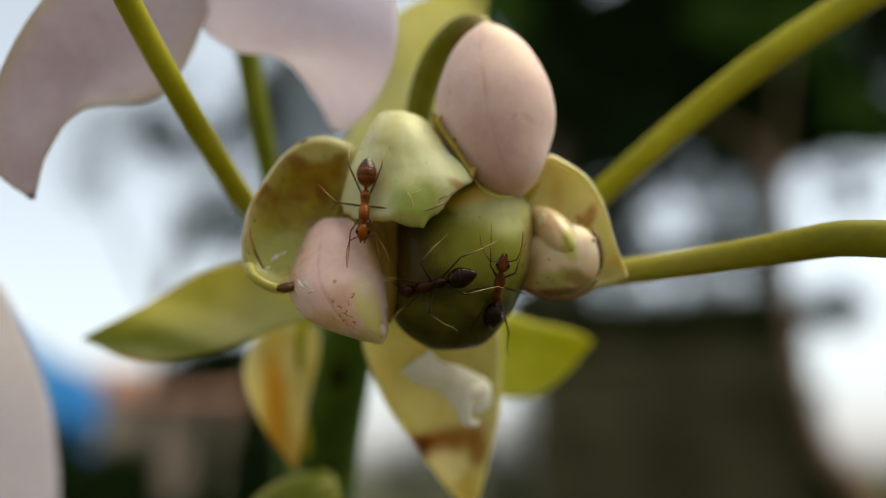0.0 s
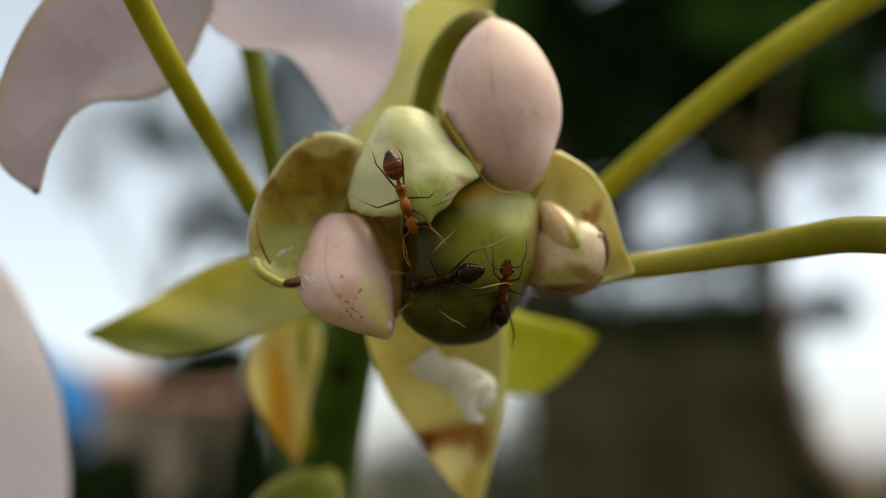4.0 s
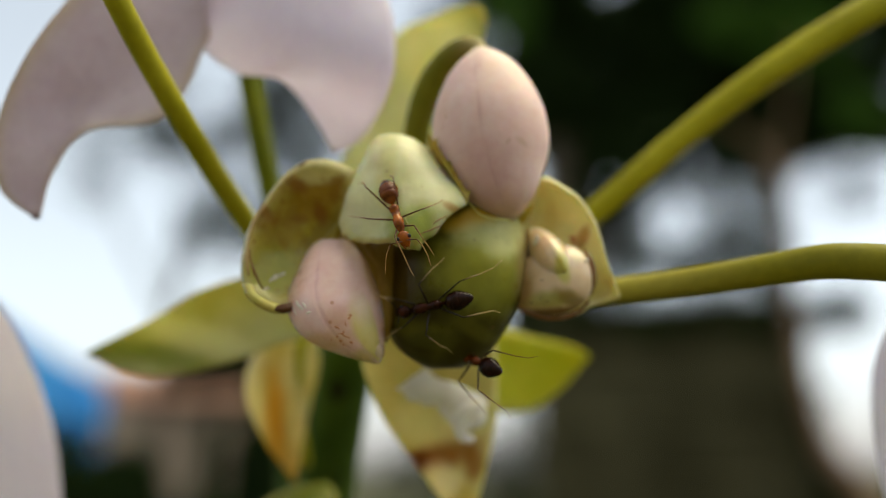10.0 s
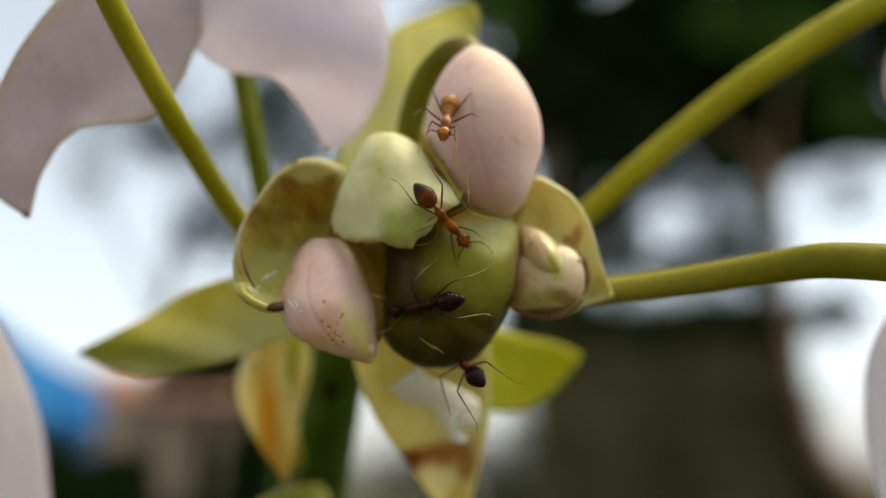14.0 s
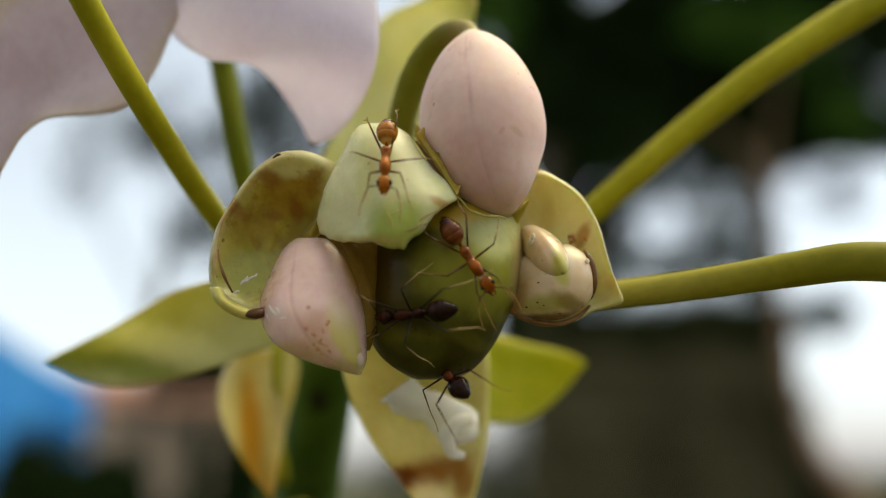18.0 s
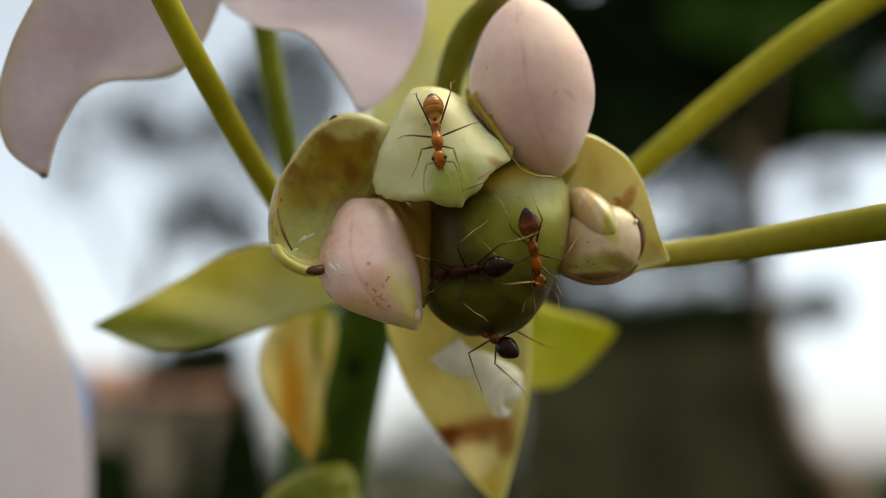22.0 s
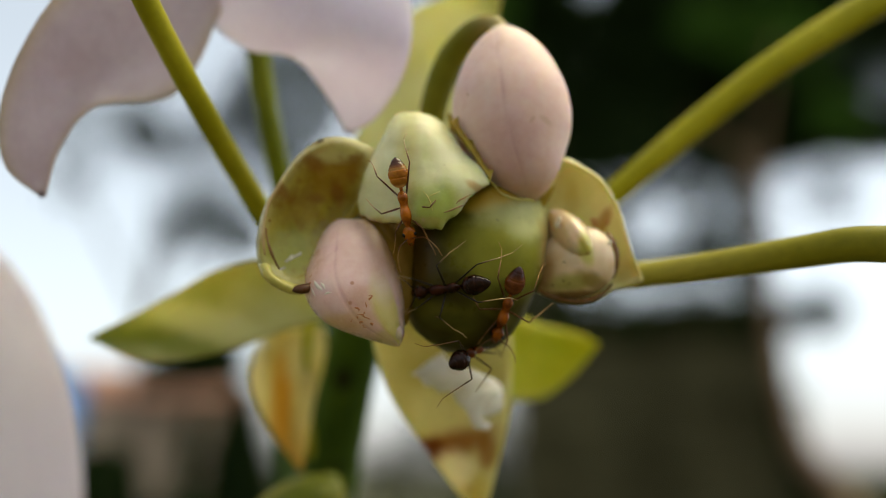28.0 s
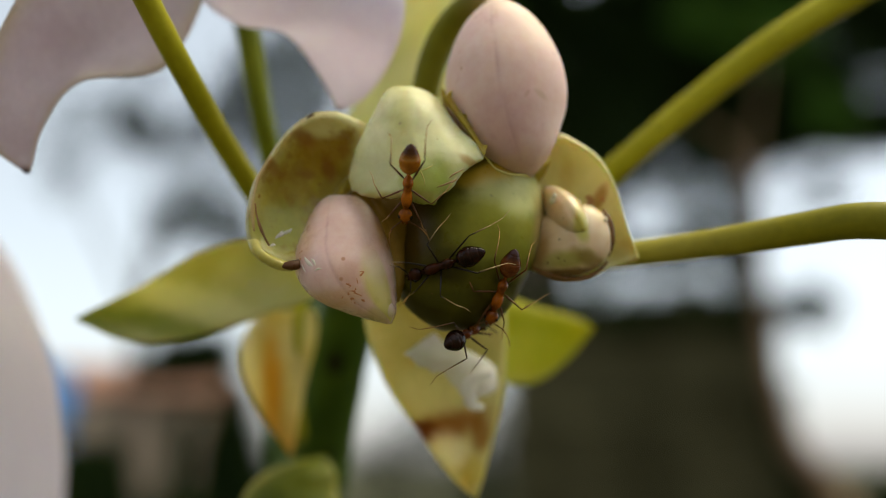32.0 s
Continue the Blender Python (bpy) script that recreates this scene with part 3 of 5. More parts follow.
hood = pillow("sepal_hood", [(-3.40, 1.20, 7.99), (-2.10, 1.00, 7.97), (-1.06, 0.70, 7.45), (-0.33, 0.20, 6.39), (0.45, -0.40, 5.37), (1.18, -0.90, 4.63), (1.62, -1.40, 3.78), (1.01, -1.90, 3.34), (0.41, -2.30, 2.84), (-0.11, -2.60, 2.09), (-0.68, -2.80, 1.60), (-1.07, -2.90, 1.17), (-1.75, -2.90, 1.20), (-2.62, -2.60, 1.44), (-3.73, -2.00, 1.45), (-4.92, -1.00, 1.70), (-5.70, -0.20, 2.27), (-5.61, 0.10, 3.71), (-5.04, 0.50, 5.29), (-4.40, 0.80, 6.62), (-3.97, 1.00, 7.46)],
              (-2.06, -1.00, 4.43), GREEN_BUD, umbel, "pale green hooded sepal with a ragged lip", front=1.35, back=1.4, power=3.0, bumps=0.07, rag=0.12, rings=44, sides=260,
              swells=[(*(-2.17, 0.00, 6.43)[::2], 1.2, 1.8, 0, 0.3), (*(-3.57, 0.00, 3.73)[::2], 0.9, 2.4, 12, -0.15), (*(-2.14, 0.00, 2.79)[::2], 0.9, 2.0, -8, 0.2), (*(-0.41, 0.00, 4.08)[::2], 0.9, 2.0, -40, 0.18)])
for way in ([(-0.95, 2.03), (-0.56, 2.18), (-0.23, 2.33), (0.07, 2.46), (0.37, 2.61)], [(-0.29, 2.53), (-0.11, 2.71), (0.19, 2.89), (0.55, 3.08)]):
    mark("crease", hood, way, 0.045, 0.0, RUST, "fine brown crease near the lip")
for way in ([(-2.04, 3.17), (-1.80, 2.87), (-1.61, 2.45), (-1.55, 2.09)], [(-1.77, 2.87), (-1.50, 3.00), (-1.14, 3.18)]):
    mark("scratch", hood, way, 0.03, 0.0, FOLD, "pale hair-thin scratch")
pod("pink_bud", [((2.53, 3.00, 13.42), 0.48, 0.5), ((2.71, 2.50, 12.04), 2.16, 2.0), ((2.95, 2.00, 9.75), 3.25, 3.0), ((3.09, 1.50, 7.83), 3.45, 3.2),
    ((3.29, 1.00, 6.11), 3.19, 3.0), ((3.68, 0.50, 4.59), 2.41, 2.3), ((4.03, 0.50, 3.45), 1.37, 1.4), ((4.23, 0.50, 2.83), 0.26, 0.3)],
    PINK_BUD, umbel, "large smooth pale pink bud with a seam", turn=1.85, twist=-0.2, groove=0.012, lobes=3, seam=26)
marked = pod("pink_bud", [((-6.19, 0.80, 1.78), 0.77, 0.80), ((-6.07, 0.60, 1.38), 1.44, 1.40), ((-5.91, 0.30, 0.54), 2.07, 2.10), ((-5.98, -0.20, -0.73), 2.49, 2.50), ((-5.97, -0.60, -1.67), 2.72, 2.70), ((-5.82, -0.90, -2.59), 2.71, 2.70), ((-5.51, -1.20, -3.50), 2.47, 2.40), ((-5.12, -1.40, -4.10), 2.09, 2.00), ((-4.49, -1.60, -4.60), 1.47, 1.40), ((-3.92, -1.80, -4.95), 0.76, 0.80), ((-3.46, -2.00, -5.20), 0.18, 0.20)],
    PINK_BUD_MARKED, umbel, "wet pale pink bud with brown scratches", turn=2.2, twist=-1.0, groove=0.015, lobes=2, seam=26, tint=(0.3, 0.98, -0.98, -0.64, 0.4), edge=2.6, n=90, sides=160, level=True)
pod("membrane", [((-4.35, 0.30, 1.60), 0.35, 0.5), ((-3.75, 0.20, 0.70), 0.75, 0.9), ((-3.35, 0.00, -0.60), 0.72, 0.9), ((-3.12, -0.25, -2.00), 0.62, 0.8), ((-3.05, -0.60, -3.20), 0.42, 0.6), ((-3.05, -0.90, -4.10), 0.15, 0.2)],
    MEMBRANE, marked, "brown fleshy tissue beside the bud", bumps=0.1, n=30, sides=40, groove=0.0)
pod("nub", [((-3.74, -1.90, -3.96), 0.12, 0.12), ((-3.57, -2.20, -4.24), 0.4, 0.4), ((-3.47, -2.20, -4.58), 0.42, 0.42), ((-3.47, -2.00, -4.98), 0.08, 0.08)], PINK_BUD_MARKED, marked, "wet rounded nub at the tip", n=16, sides=24, bumps=0.06)
# Pale raised strokes stand in for wet highlights on the bud's left side.
for way, r in (([(-7.87, -1.64), (-7.74, -1.83), (-7.55, -2.02), (-7.32, -2.15)], 0.07), ([(-7.52, -1.73), (-7.32, -1.89), (-7.19, -2.12)], 0.05), ([(-8.00, -2.03), (-7.90, -2.25), (-7.74, -2.48)], 0.05), ([(-7.25, -2.38), (-7.06, -2.28), (-6.83, -2.24)], 0.04)):
    mark("glint_stroke", marked, way, 1.5 * r, -0.4 * r, GLINT, "thin pale stroke painted as a wet glint")
pillow("white_scale", [(-6.78, 0.60, 1.57), (-6.60, 0.70, 2.09), (-6.10, 0.80, 2.68), (-5.67, 1.00, 2.95), (-5.52, 0.80, 2.33), (-5.81, 0.50, 1.83), (-6.31, 0.40, 1.50)], (-6.14, 0.60, 2.15), CUP, umbel, "whitish scale between the buds", front=0.4, back=0.3, rings=14, sides=50)
calyx = pillow("calyx", [(-0.65, 2.20, 8.19), (-0.00, 1.60, 7.51), (0.84, 1.20, 6.32), (1.71, 0.90, 5.09), (2.66, 0.60, 3.98), (3.77, 0.40, 3.27), (4.83, 0.60, 3.16), (5.65, 1.20, 3.87), (4.85, 1.20, 2.46), (3.49, 0.60, 2.18), (2.34, 0.40, 2.71), (1.54, 0.60, 3.51), (0.84, 1.00, 4.90), (0.01, 1.50, 6.32), (-0.54, 2.00, 7.30)], (1.97, 1.20, 4.02), CALYX, umbel, "olive papery calyx cupping the pink bud", front=0.5, back=1.2, rings=20, sides=90, bumps=0.08)
tube("calyx_edge", [(*(1.59, -1.30, 3.98), 0.03), (*(1.90, -1.40, 3.69), 0.05), (*(2.20, -1.50, 3.29), 0.04), (*(2.56, -1.60, 3.07), 0.07), (*(3.11, -1.70, 2.88), 0.05), (*(3.81, -1.50, 2.87), 0.06), (*(4.22, -1.20, 2.75), 0.03)], FOLD, calyx, "pale papery calyx edge", bumps=1.3, flat=0.6)
blade("fringe", [(-0.64, 0.20, 7.39), (0.07, -0.40, 6.23), (0.84, -1.00, 5.11), (1.45, -1.40, 4.08)], [(-0.47, -0.30, 7.41), (0.25, -0.90, 6.24), (1.01, -1.40, 5.07), (1.59, -1.70, 4.03)], [(-0.28, 0.30, 7.65), (0.49, -0.20, 6.44), (1.29, -0.70, 5.22), (1.90, -1.20, 4.09)], CALYX, calyx, "brown papery fringe beside the pink bud", thick=0.1, crumple=0.3, rag=0.5)
tube("edge", [(*(-0.55, 0.60, 7.02), 0.04), (*(0.06, 0.20, 6.14), 0.07), (*(0.71, -0.30, 5.32), 0.06), (*(1.28, -0.80, 4.58), 0.09), (*(1.59, -1.30, 3.95), 0.06)], RUST, hood, "brown dried edge", bumps=0.9, flat=0.7)
cup = pillow("cupped_bract", [(-4.76, 0.60, 5.50), (-5.52, 0.40, 6.10), (-6.63, 0.30, 6.46), (-7.80, 0.30, 6.35), (-8.53, 0.30, 5.93), (-9.30, 0.20, 5.27), (-10.03, -0.10, 4.18), (-10.66, -0.40, 3.05), (-11.11, -0.60, 1.97), (-11.29, -0.90, 0.71), (-11.21, -1.10, -0.40), (-10.92, -1.30, -1.32), (-10.27, -1.50, -1.87), (-9.42, -1.60, -2.29), (-8.42, -1.60, -2.34), (-7.55, 0.60, -0.74), (-6.48, 1.60, 1.22), (-5.09, 1.40, 3.83)],
             (-8.13, -0.10, 2.09), CUP, umbel, "hollow olive green bract, brown stained, with a pale rim", dish=1.0, back=0.7, power=2.0, bead=0.15, bumps=0.07, rings=44, sides=150)
tube("edge", [(*(-10.02, -0.70, 3.72), 0.05), (*(-10.58, -1.00, 2.64), 0.10), (*(-10.79, -1.30, 1.54), 0.08), (*(-10.83, -1.40, 0.61), 0.12), (*(-10.71, -1.50, -0.31), 0.05)], RUST, cup, "brown dried rim", bumps=0.7, flat=0.7)
tube("crust", [(*(-10.67, -1.50, 1.19), 0.05), (*(-10.58, -1.60, 0.60), 0.05), (*(-10.33, -1.70, -0.11), 0.09), (*(-10.14, -1.60, -0.61), 0.06), (*(-9.91, -1.50, -1.08), 0.05)], DRIED, cup, "dark brown crust on the rim", bumps=1.2, flat=0.5, sides=10)
blade("fold", [(-11.01, -1.20, -0.77), (-10.74, -1.60, -1.44), (-10.07, -1.90, -1.98), (-9.27, -2.00, -2.33), (-8.60, -2.00, -2.39)], [(-10.65, -2.10, -0.83), (-10.35, -2.40, -1.36), (-9.79, -2.50, -1.78), (-9.15, -2.40, -2.08), (-8.50, -2.30, -2.19)], [(-10.44, -1.60, -1.07), (-10.16, -1.80, -1.43), (-9.68, -1.90, -1.67), (-9.17, -1.90, -1.85), (-8.49, -2.00, -2.02)], FOLD, cup, "yellow green turned lower rim", thick=0.4, crumple=0.05)
tube("nick", [(*(-8.14, 0.00, 6.02), 0.04), (*(-7.87, -0.20, 6.15), 0.07), (*(-7.68, -0.20, 6.18), 0.03)], SCORCHED, cup, "dark nick in the rim", sides=8, n=10, bumps=0.6)
pod("tip", [((-9.33, -2.00, -2.18), 0.06, 0.10), ((-8.94, -2.20, -2.14), 0.18, 0.30), ((-8.52, -2.20, -2.14), 0.27, 0.40), ((-8.09, -1.80, -2.02), 0.21, 0.30)], SCORCHED, cup, "dark brown dried tip", n=16, sides=20, bumps=0.3)
folded = pillow("cupped_bract", [(5.85, 2.60, 5.33), (6.42, 2.20, 5.62), (7.44, 1.90, 5.07), (8.40, 1.70, 4.37), (9.09, 1.50, 3.41), (9.58, 1.30, 2.28), (9.87, 1.20, 1.11), (10.16, 1.00, -0.00), (10.47, 0.90, -0.84), (10.71, 0.80, -1.62), (9.99, 0.90, -2.01), (9.10, 1.00, -2.22), (8.19, 1.00, -2.71), (7.15, 1.00, -2.95), (6.18, 1.00, -2.80), (5.20, 1.00, -2.51), (4.50, 1.20, -2.20), (4.32, 2.00, -0.64), (4.74, 2.80, 1.71), (5.25, 3.00, 3.75)],
                (7.55, 1.60, 1.03), BRACT, umbel, "yellow green bract folded round small buds, blotched red brown", dish=0.8, back=0.6, power=2.0, bead=0.08, bumps=0.05, rings=40, sides=150)
tube("edge", [(*(4.56, 0.60, -2.18), 0.06), (*(5.16, 0.30, -2.48), 0.12), (*(6.19, 0.10, -2.79), 0.16), (*(7.31, 0.10, -2.78), 0.16), (*(8.22, 0.20, -2.39), 0.12), (*(8.82, 0.30, -1.81), 0.06)], DRIED, folded, "brown dried lower edge", bumps=0.5, flat=0.7)
tube("edge", [(*(8.56, 0.60, 1.19), 0.06), (*(8.86, 0.30, 0.63), 0.15), (*(9.03, 0.20, -0.08), 0.17), (*(9.02, 0.20, -0.85), 0.14), (*(8.92, 0.50, -1.50), 0.04)], DRIED, folded, "dark dried edge beside the bud", bumps=0.6, sides=10, n=20)
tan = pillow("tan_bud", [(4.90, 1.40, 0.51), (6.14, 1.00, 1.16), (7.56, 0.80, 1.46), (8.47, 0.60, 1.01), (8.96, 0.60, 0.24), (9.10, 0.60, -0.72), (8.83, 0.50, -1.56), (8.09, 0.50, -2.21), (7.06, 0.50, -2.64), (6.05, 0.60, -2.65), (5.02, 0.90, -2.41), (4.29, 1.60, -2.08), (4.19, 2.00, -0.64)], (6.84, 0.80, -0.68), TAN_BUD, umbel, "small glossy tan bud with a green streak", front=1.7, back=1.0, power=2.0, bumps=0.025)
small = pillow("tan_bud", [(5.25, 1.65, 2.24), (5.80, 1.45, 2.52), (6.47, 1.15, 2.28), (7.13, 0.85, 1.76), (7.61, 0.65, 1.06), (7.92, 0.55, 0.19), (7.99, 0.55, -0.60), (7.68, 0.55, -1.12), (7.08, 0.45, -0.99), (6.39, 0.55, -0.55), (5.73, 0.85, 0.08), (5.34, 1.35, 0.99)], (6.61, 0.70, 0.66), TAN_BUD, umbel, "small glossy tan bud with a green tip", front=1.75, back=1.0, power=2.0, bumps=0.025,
               swells=[(*(6.94, 0.00, 1.14)[::2], 0.5, 1.4, -28, 0.12), (*(6.62, 0.00, 0.66)[::2], 0.2, 1.5, -26, -0.08)])
# Small white lumps imitate wet highlights on the tan bud.
for x, z, y, r in ((*(5.65, 0.00, 1.86)[::2], -0.1, 0.14), (*(5.56, 0.00, 1.60)[::2], 0.05, 0.17), (*(8.57, 0.00, 0.55)[::2], -0.15, 0.11)):
    pod("crust", [((x, y, z + 1.4 * r), 0.3 * r, 0.3 * r), ((x + 0.2 * r, y - 0.2 * r, z + 0.6 * r), 0.9 * r, 0.6 * r), ((x, y - 0.2 * r, z - 0.6 * r), r, 0.6 * r), ((x, y, z - 1.4 * r), 0.2 * r, 0.2 * r)],
        GLINT, small, "white lump standing in for a wet glint", n=12, sides=16, bumps=0.5)
rng = random.Random(12)
for at, a in ((0.55, -1.5), (0.6, -1.6), (0.6, -1.42), (0.52, -1.28), (0.64, -1.55), (0.63, -1.72), (0.57, -1.36), (0.48, -1.2), (0.68, -1.6), (0.59, -1.5), (0.66, -1.3), (0.36, -2.5), (0.4, -2.55)):
    stroke, turn = [], rng.uniform(-0.6, 0.6)
    for k in range(4):
        c, out = on_bud(marked, 90, 160, at + rng.uniform(0.004, 0.012) * k, a + 0.07 * turn * k + rng.uniform(-0.04, 0.04))
        stroke.append((*(c - out * 0.005), rng.uniform(0.02, 0.06) if 0 < k < 3 else 0.012))
    tube("scratch", stroke, SCRATCH, marked, "red brown scratch", sides=6, n=9, flat=0.6)
# Whitish strokes painted where the hollow of the cup catches a highlight.
for way, r in (([(-9.72, -0.76), (-9.57, -0.57), (-9.41, -0.51), (-9.29, -0.35)], 0.1), ([(-9.41, -0.57), (-9.22, -0.38), (-9.00, -0.28), (-8.91, -0.12)], 0.08), ([(-9.60, -0.48), (-9.44, -0.38), (-9.35, -0.25)], 0.05), ([(-9.94, -1.14), (-9.78, -1.05), (-9.63, -1.08)], 0.09)):
    mark("glint_stroke", cup, way, r, -0.5 * r, GLINT, "whitish stroke painted as a wet glint")
rng = random.Random(5)
for _ in range(9):
    x, z = (8.14, 1.94)
    x, z = x + rng.gauss(0, 0.35), z + rng.gauss(0, 0.55)
    mark("freckle", folded, [(x, z + 0.12), (x + rng.uniform(-0.08, 0.08), z), (x + rng.uniform(-0.1, 0.1), z - 0.15)], rng.uniform(0.04, 0.1), -0.03, SCRATCH, "rust brown freckle")
for x, z in [(5.91, -1.65), (6.22, -1.80), (5.38, -1.93), (7.10, -2.23), (4.60, -1.57), (5.96, -0.62)]:
    mark("speck", tan, [(x - 0.06, z), (x, z + 0.03), (x + 0.07, z)], 0.05, -0.02, SCORCHED, "dark brown speck")

# ---------------------------------------------------------------- bracts and leaves behind
blade("bract", [(-4.61, 5.50, -1.04), (-5.29, 7.00, -4.37), (-5.19, 8.00, -6.69), (-3.92, 8.50, -10.14), (-1.67, 9.00, -13.46), (0.23, 9.00, -16.12), (1.94, 9.00, -17.64)],
      [(-0.68, 5.50, -1.04), (-0.69, 6.00, -4.29), (-0.58, 6.50, -6.52), (-0.15, 7.00, -9.88), (0.59, 7.50, -13.11), (1.35, 8.00, -15.84), (2.05, 9.00, -17.64)],
      [(3.31, 6.50, -1.06), (3.77, 8.00, -4.45), (3.92, 8.50, -6.75), (3.88, 9.00, -10.23), (3.27, 9.00, -13.46), (2.62, 9.00, -16.12), (2.13, 9.00, -17.64)],
      LOW_BRACT, umbel, "hanging yellow green bract with a browned tip", thick=0.4)
blade("leaf", [(3.13, 14.00, -4.91), (4.93, 16.00, -4.89), (7.82, 19.00, -5.82), (10.57, 21.00, -6.63), (12.16, 21.50, -7.42)],
      [(3.13, 14.00, -7.38), (5.18, 16.50, -7.88), (8.11, 19.50, -8.37), (10.43, 21.00, -8.01), (12.21, 21.50, -7.51)],
      [(3.13, 14.00, -10.27), (4.93, 16.00, -11.23), (7.60, 19.00, -11.43), (10.34, 21.00, -9.79), (12.21, 21.50, -7.65)],
      LEAF, umbel, "bright yellow green leaf lit from behind")
blade("leaf", [(-8.37, 8.00, -1.08), (-11.94, 9.00, -0.53), (-16.39, 10.00, -1.58), (-20.99, 11.00, -4.09), (-25.12, 11.30, -6.12)],
      [(-8.52, 9.00, -3.00), (-12.24, 10.50, -3.27), (-16.80, 11.50, -4.32), (-21.33, 12.00, -5.95), (-25.16, 11.30, -6.24)],
      [(-8.37, 8.00, -4.45), (-11.94, 9.00, -5.66), (-16.00, 10.00, -7.11), (-20.99, 11.00, -7.82), (-25.12, 11.30, -6.36)],
      LEAF_PALE, umbel, "pale green pointed leaf with a green tip")
blade("leaf", [(-13.35, 16.00, -5.70), (-14.63, 16.00, -7.61), (-14.88, 16.00, -10.16), (-13.57, 16.00, -13.35), (-11.35, 16.00, -16.46)],
      [(-11.89, 15.00, -5.82), (-12.22, 14.50, -7.85), (-12.10, 15.00, -10.85), (-11.74, 16.00, -13.99), (-11.23, 16.00, -16.54)],
      [(-9.67, 17.00, -5.78), (-9.55, 18.00, -7.84), (-10.34, 18.00, -11.35), (-10.75, 17.00, -14.20), (-11.06, 16.00, -16.63)],
      DRY_LEAF, umbel, "yellowed curled leaf")
blade("leaf", [(-8.35, 16.00, 5.85), (-7.37, 16.00, 8.35), (-6.00, 16.00, 10.81), (-5.15, 16.00, 13.61), (-4.29, 16.00, 16.63), (-2.75, 16.00, 18.19), (-0.40, 14.00, 18.60), (1.33, 13.00, 19.03), (2.65, 12.00, 18.87)],
      [(-3.95, 18.00, 6.01), (-3.29, 18.00, 8.45), (-2.29, 18.00, 11.56), (-1.76, 18.00, 14.44), (-1.22, 17.00, 16.22), (-0.21, 16.00, 17.29), (1.28, 15.00, 18.11), (2.49, 13.00, 18.21), (3.10, 12.00, 18.15)],
      [(0.48, 16.00, 5.88), (0.47, 16.00, 8.25), (0.29, 16.00, 11.26), (0.45, 16.00, 13.63), (0.87, 15.00, 14.93), (1.78, 14.00, 15.68), (2.70, 13.00, 16.03), (3.07, 12.00, 16.61), (3.18, 12.00, 17.34)],
      LEAF_UP, umbel, "upright pale green leaf")
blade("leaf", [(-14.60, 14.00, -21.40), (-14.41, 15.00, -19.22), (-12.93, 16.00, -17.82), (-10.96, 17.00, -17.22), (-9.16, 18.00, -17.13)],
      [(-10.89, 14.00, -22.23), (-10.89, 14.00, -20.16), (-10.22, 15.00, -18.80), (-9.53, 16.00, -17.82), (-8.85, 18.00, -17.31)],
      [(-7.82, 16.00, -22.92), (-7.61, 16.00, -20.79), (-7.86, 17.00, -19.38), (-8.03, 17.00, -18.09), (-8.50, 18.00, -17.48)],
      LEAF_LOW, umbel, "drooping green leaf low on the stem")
sap = blade("dried_sap", [(-0.80, 6.40, -6.36), (0.22, 5.80, -7.15), (1.65, 5.60, -7.67), (3.22, 5.60, -8.92)],
      [(-1.76, 5.60, -7.13), (-0.32, 4.90, -7.82), (1.09, 4.70, -8.56), (2.68, 4.80, -9.57)],
      [(-2.56, 5.20, -7.72), (-1.37, 4.40, -8.52), (0.21, 4.20, -9.57), (1.61, 4.40, -10.55)], RESIN, umbel, "crust of dried white sap", thick=0.6, crumple=0.8, rag=0.6)
tube("curl", [(*(2.69, 5.00, -8.82), 0.3), (*(1.83, 4.60, -8.90), 0.36), (*(1.26, 4.50, -9.66), 0.4), (*(1.48, 4.80, -10.70), 0.36), (*(2.21, 5.20, -11.06), 0.22)], RESIN, sap, bumps=0.8, flat=0.6)

# ---------------------------------------------------------------- stalks and stem
tube("stalk", [(*(-9.53, 16.00, -3.36), 0.78), (*(-12.86, 8.00, 2.84), 0.74), (*(-15.21, 2.00, 8.41), 0.71), (*(-17.29, -2.00, 13.64), 0.7), (*(-18.79, -4.00, 17.81), 0.7)], STALK, umbel)
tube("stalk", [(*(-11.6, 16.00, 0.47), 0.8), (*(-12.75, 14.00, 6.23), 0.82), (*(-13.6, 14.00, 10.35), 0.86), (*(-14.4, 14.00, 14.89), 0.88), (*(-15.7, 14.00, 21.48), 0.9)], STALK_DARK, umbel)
tube("stalk", [(*(8.55, 16.00, 1.15), 0.85), (*(11.81, 13.00, 4.30), 0.88), (*(17.42, 12.00, 9.19), 0.95), (*(23.03, 11.00, 13.52), 1.05), (*(30.00, 10.00, 17.82), 1.15), (*(35.41, 10.00, 20.37), 1.2)], STALK, umbel, ridge=0.1)
tube("stalk", [(*(8.45, 8.00, -1.83), 0.85), (*(11.20, 5.00, -1.45), 0.82), (*(15.61, 2.00, -0.70), 0.85), (*(19.84, 0.00, 0.13), 0.95), (*(22.14, -2.00, 0.53), 1.0), (*(25.37, -4.00, 0.39), 1.05)], STALK_PALE, umbel, ridge=0.04)
tube("stalk", [(*(-1.62, 7.00, 4.08), 0.8), (*(-1.53, 6.50, 8.77), 0.85), (*(-0.58, 6.00, 11.87), 0.9), (*(0.92, 5.00, 13.64), 0.8), (*(2.23, 4.00, 13.88), 0.6), (*(2.66, 3.00, 12.94), 0.5)], HOOK, umbel)
tube("stalk", [(*(-10.69, 18.00, -3.46), 0.7), (*(-11.01, 16.00, -6.76), 0.7), (*(-11.31, 17.00, -10.32), 0.7), (*(-11.55, 22.00, -16.65), 0.7)], STALK, umbel)
FOOT = (ROOT.inverted() @ Vector((-0.05, 0.3, -0.01))) * 1000
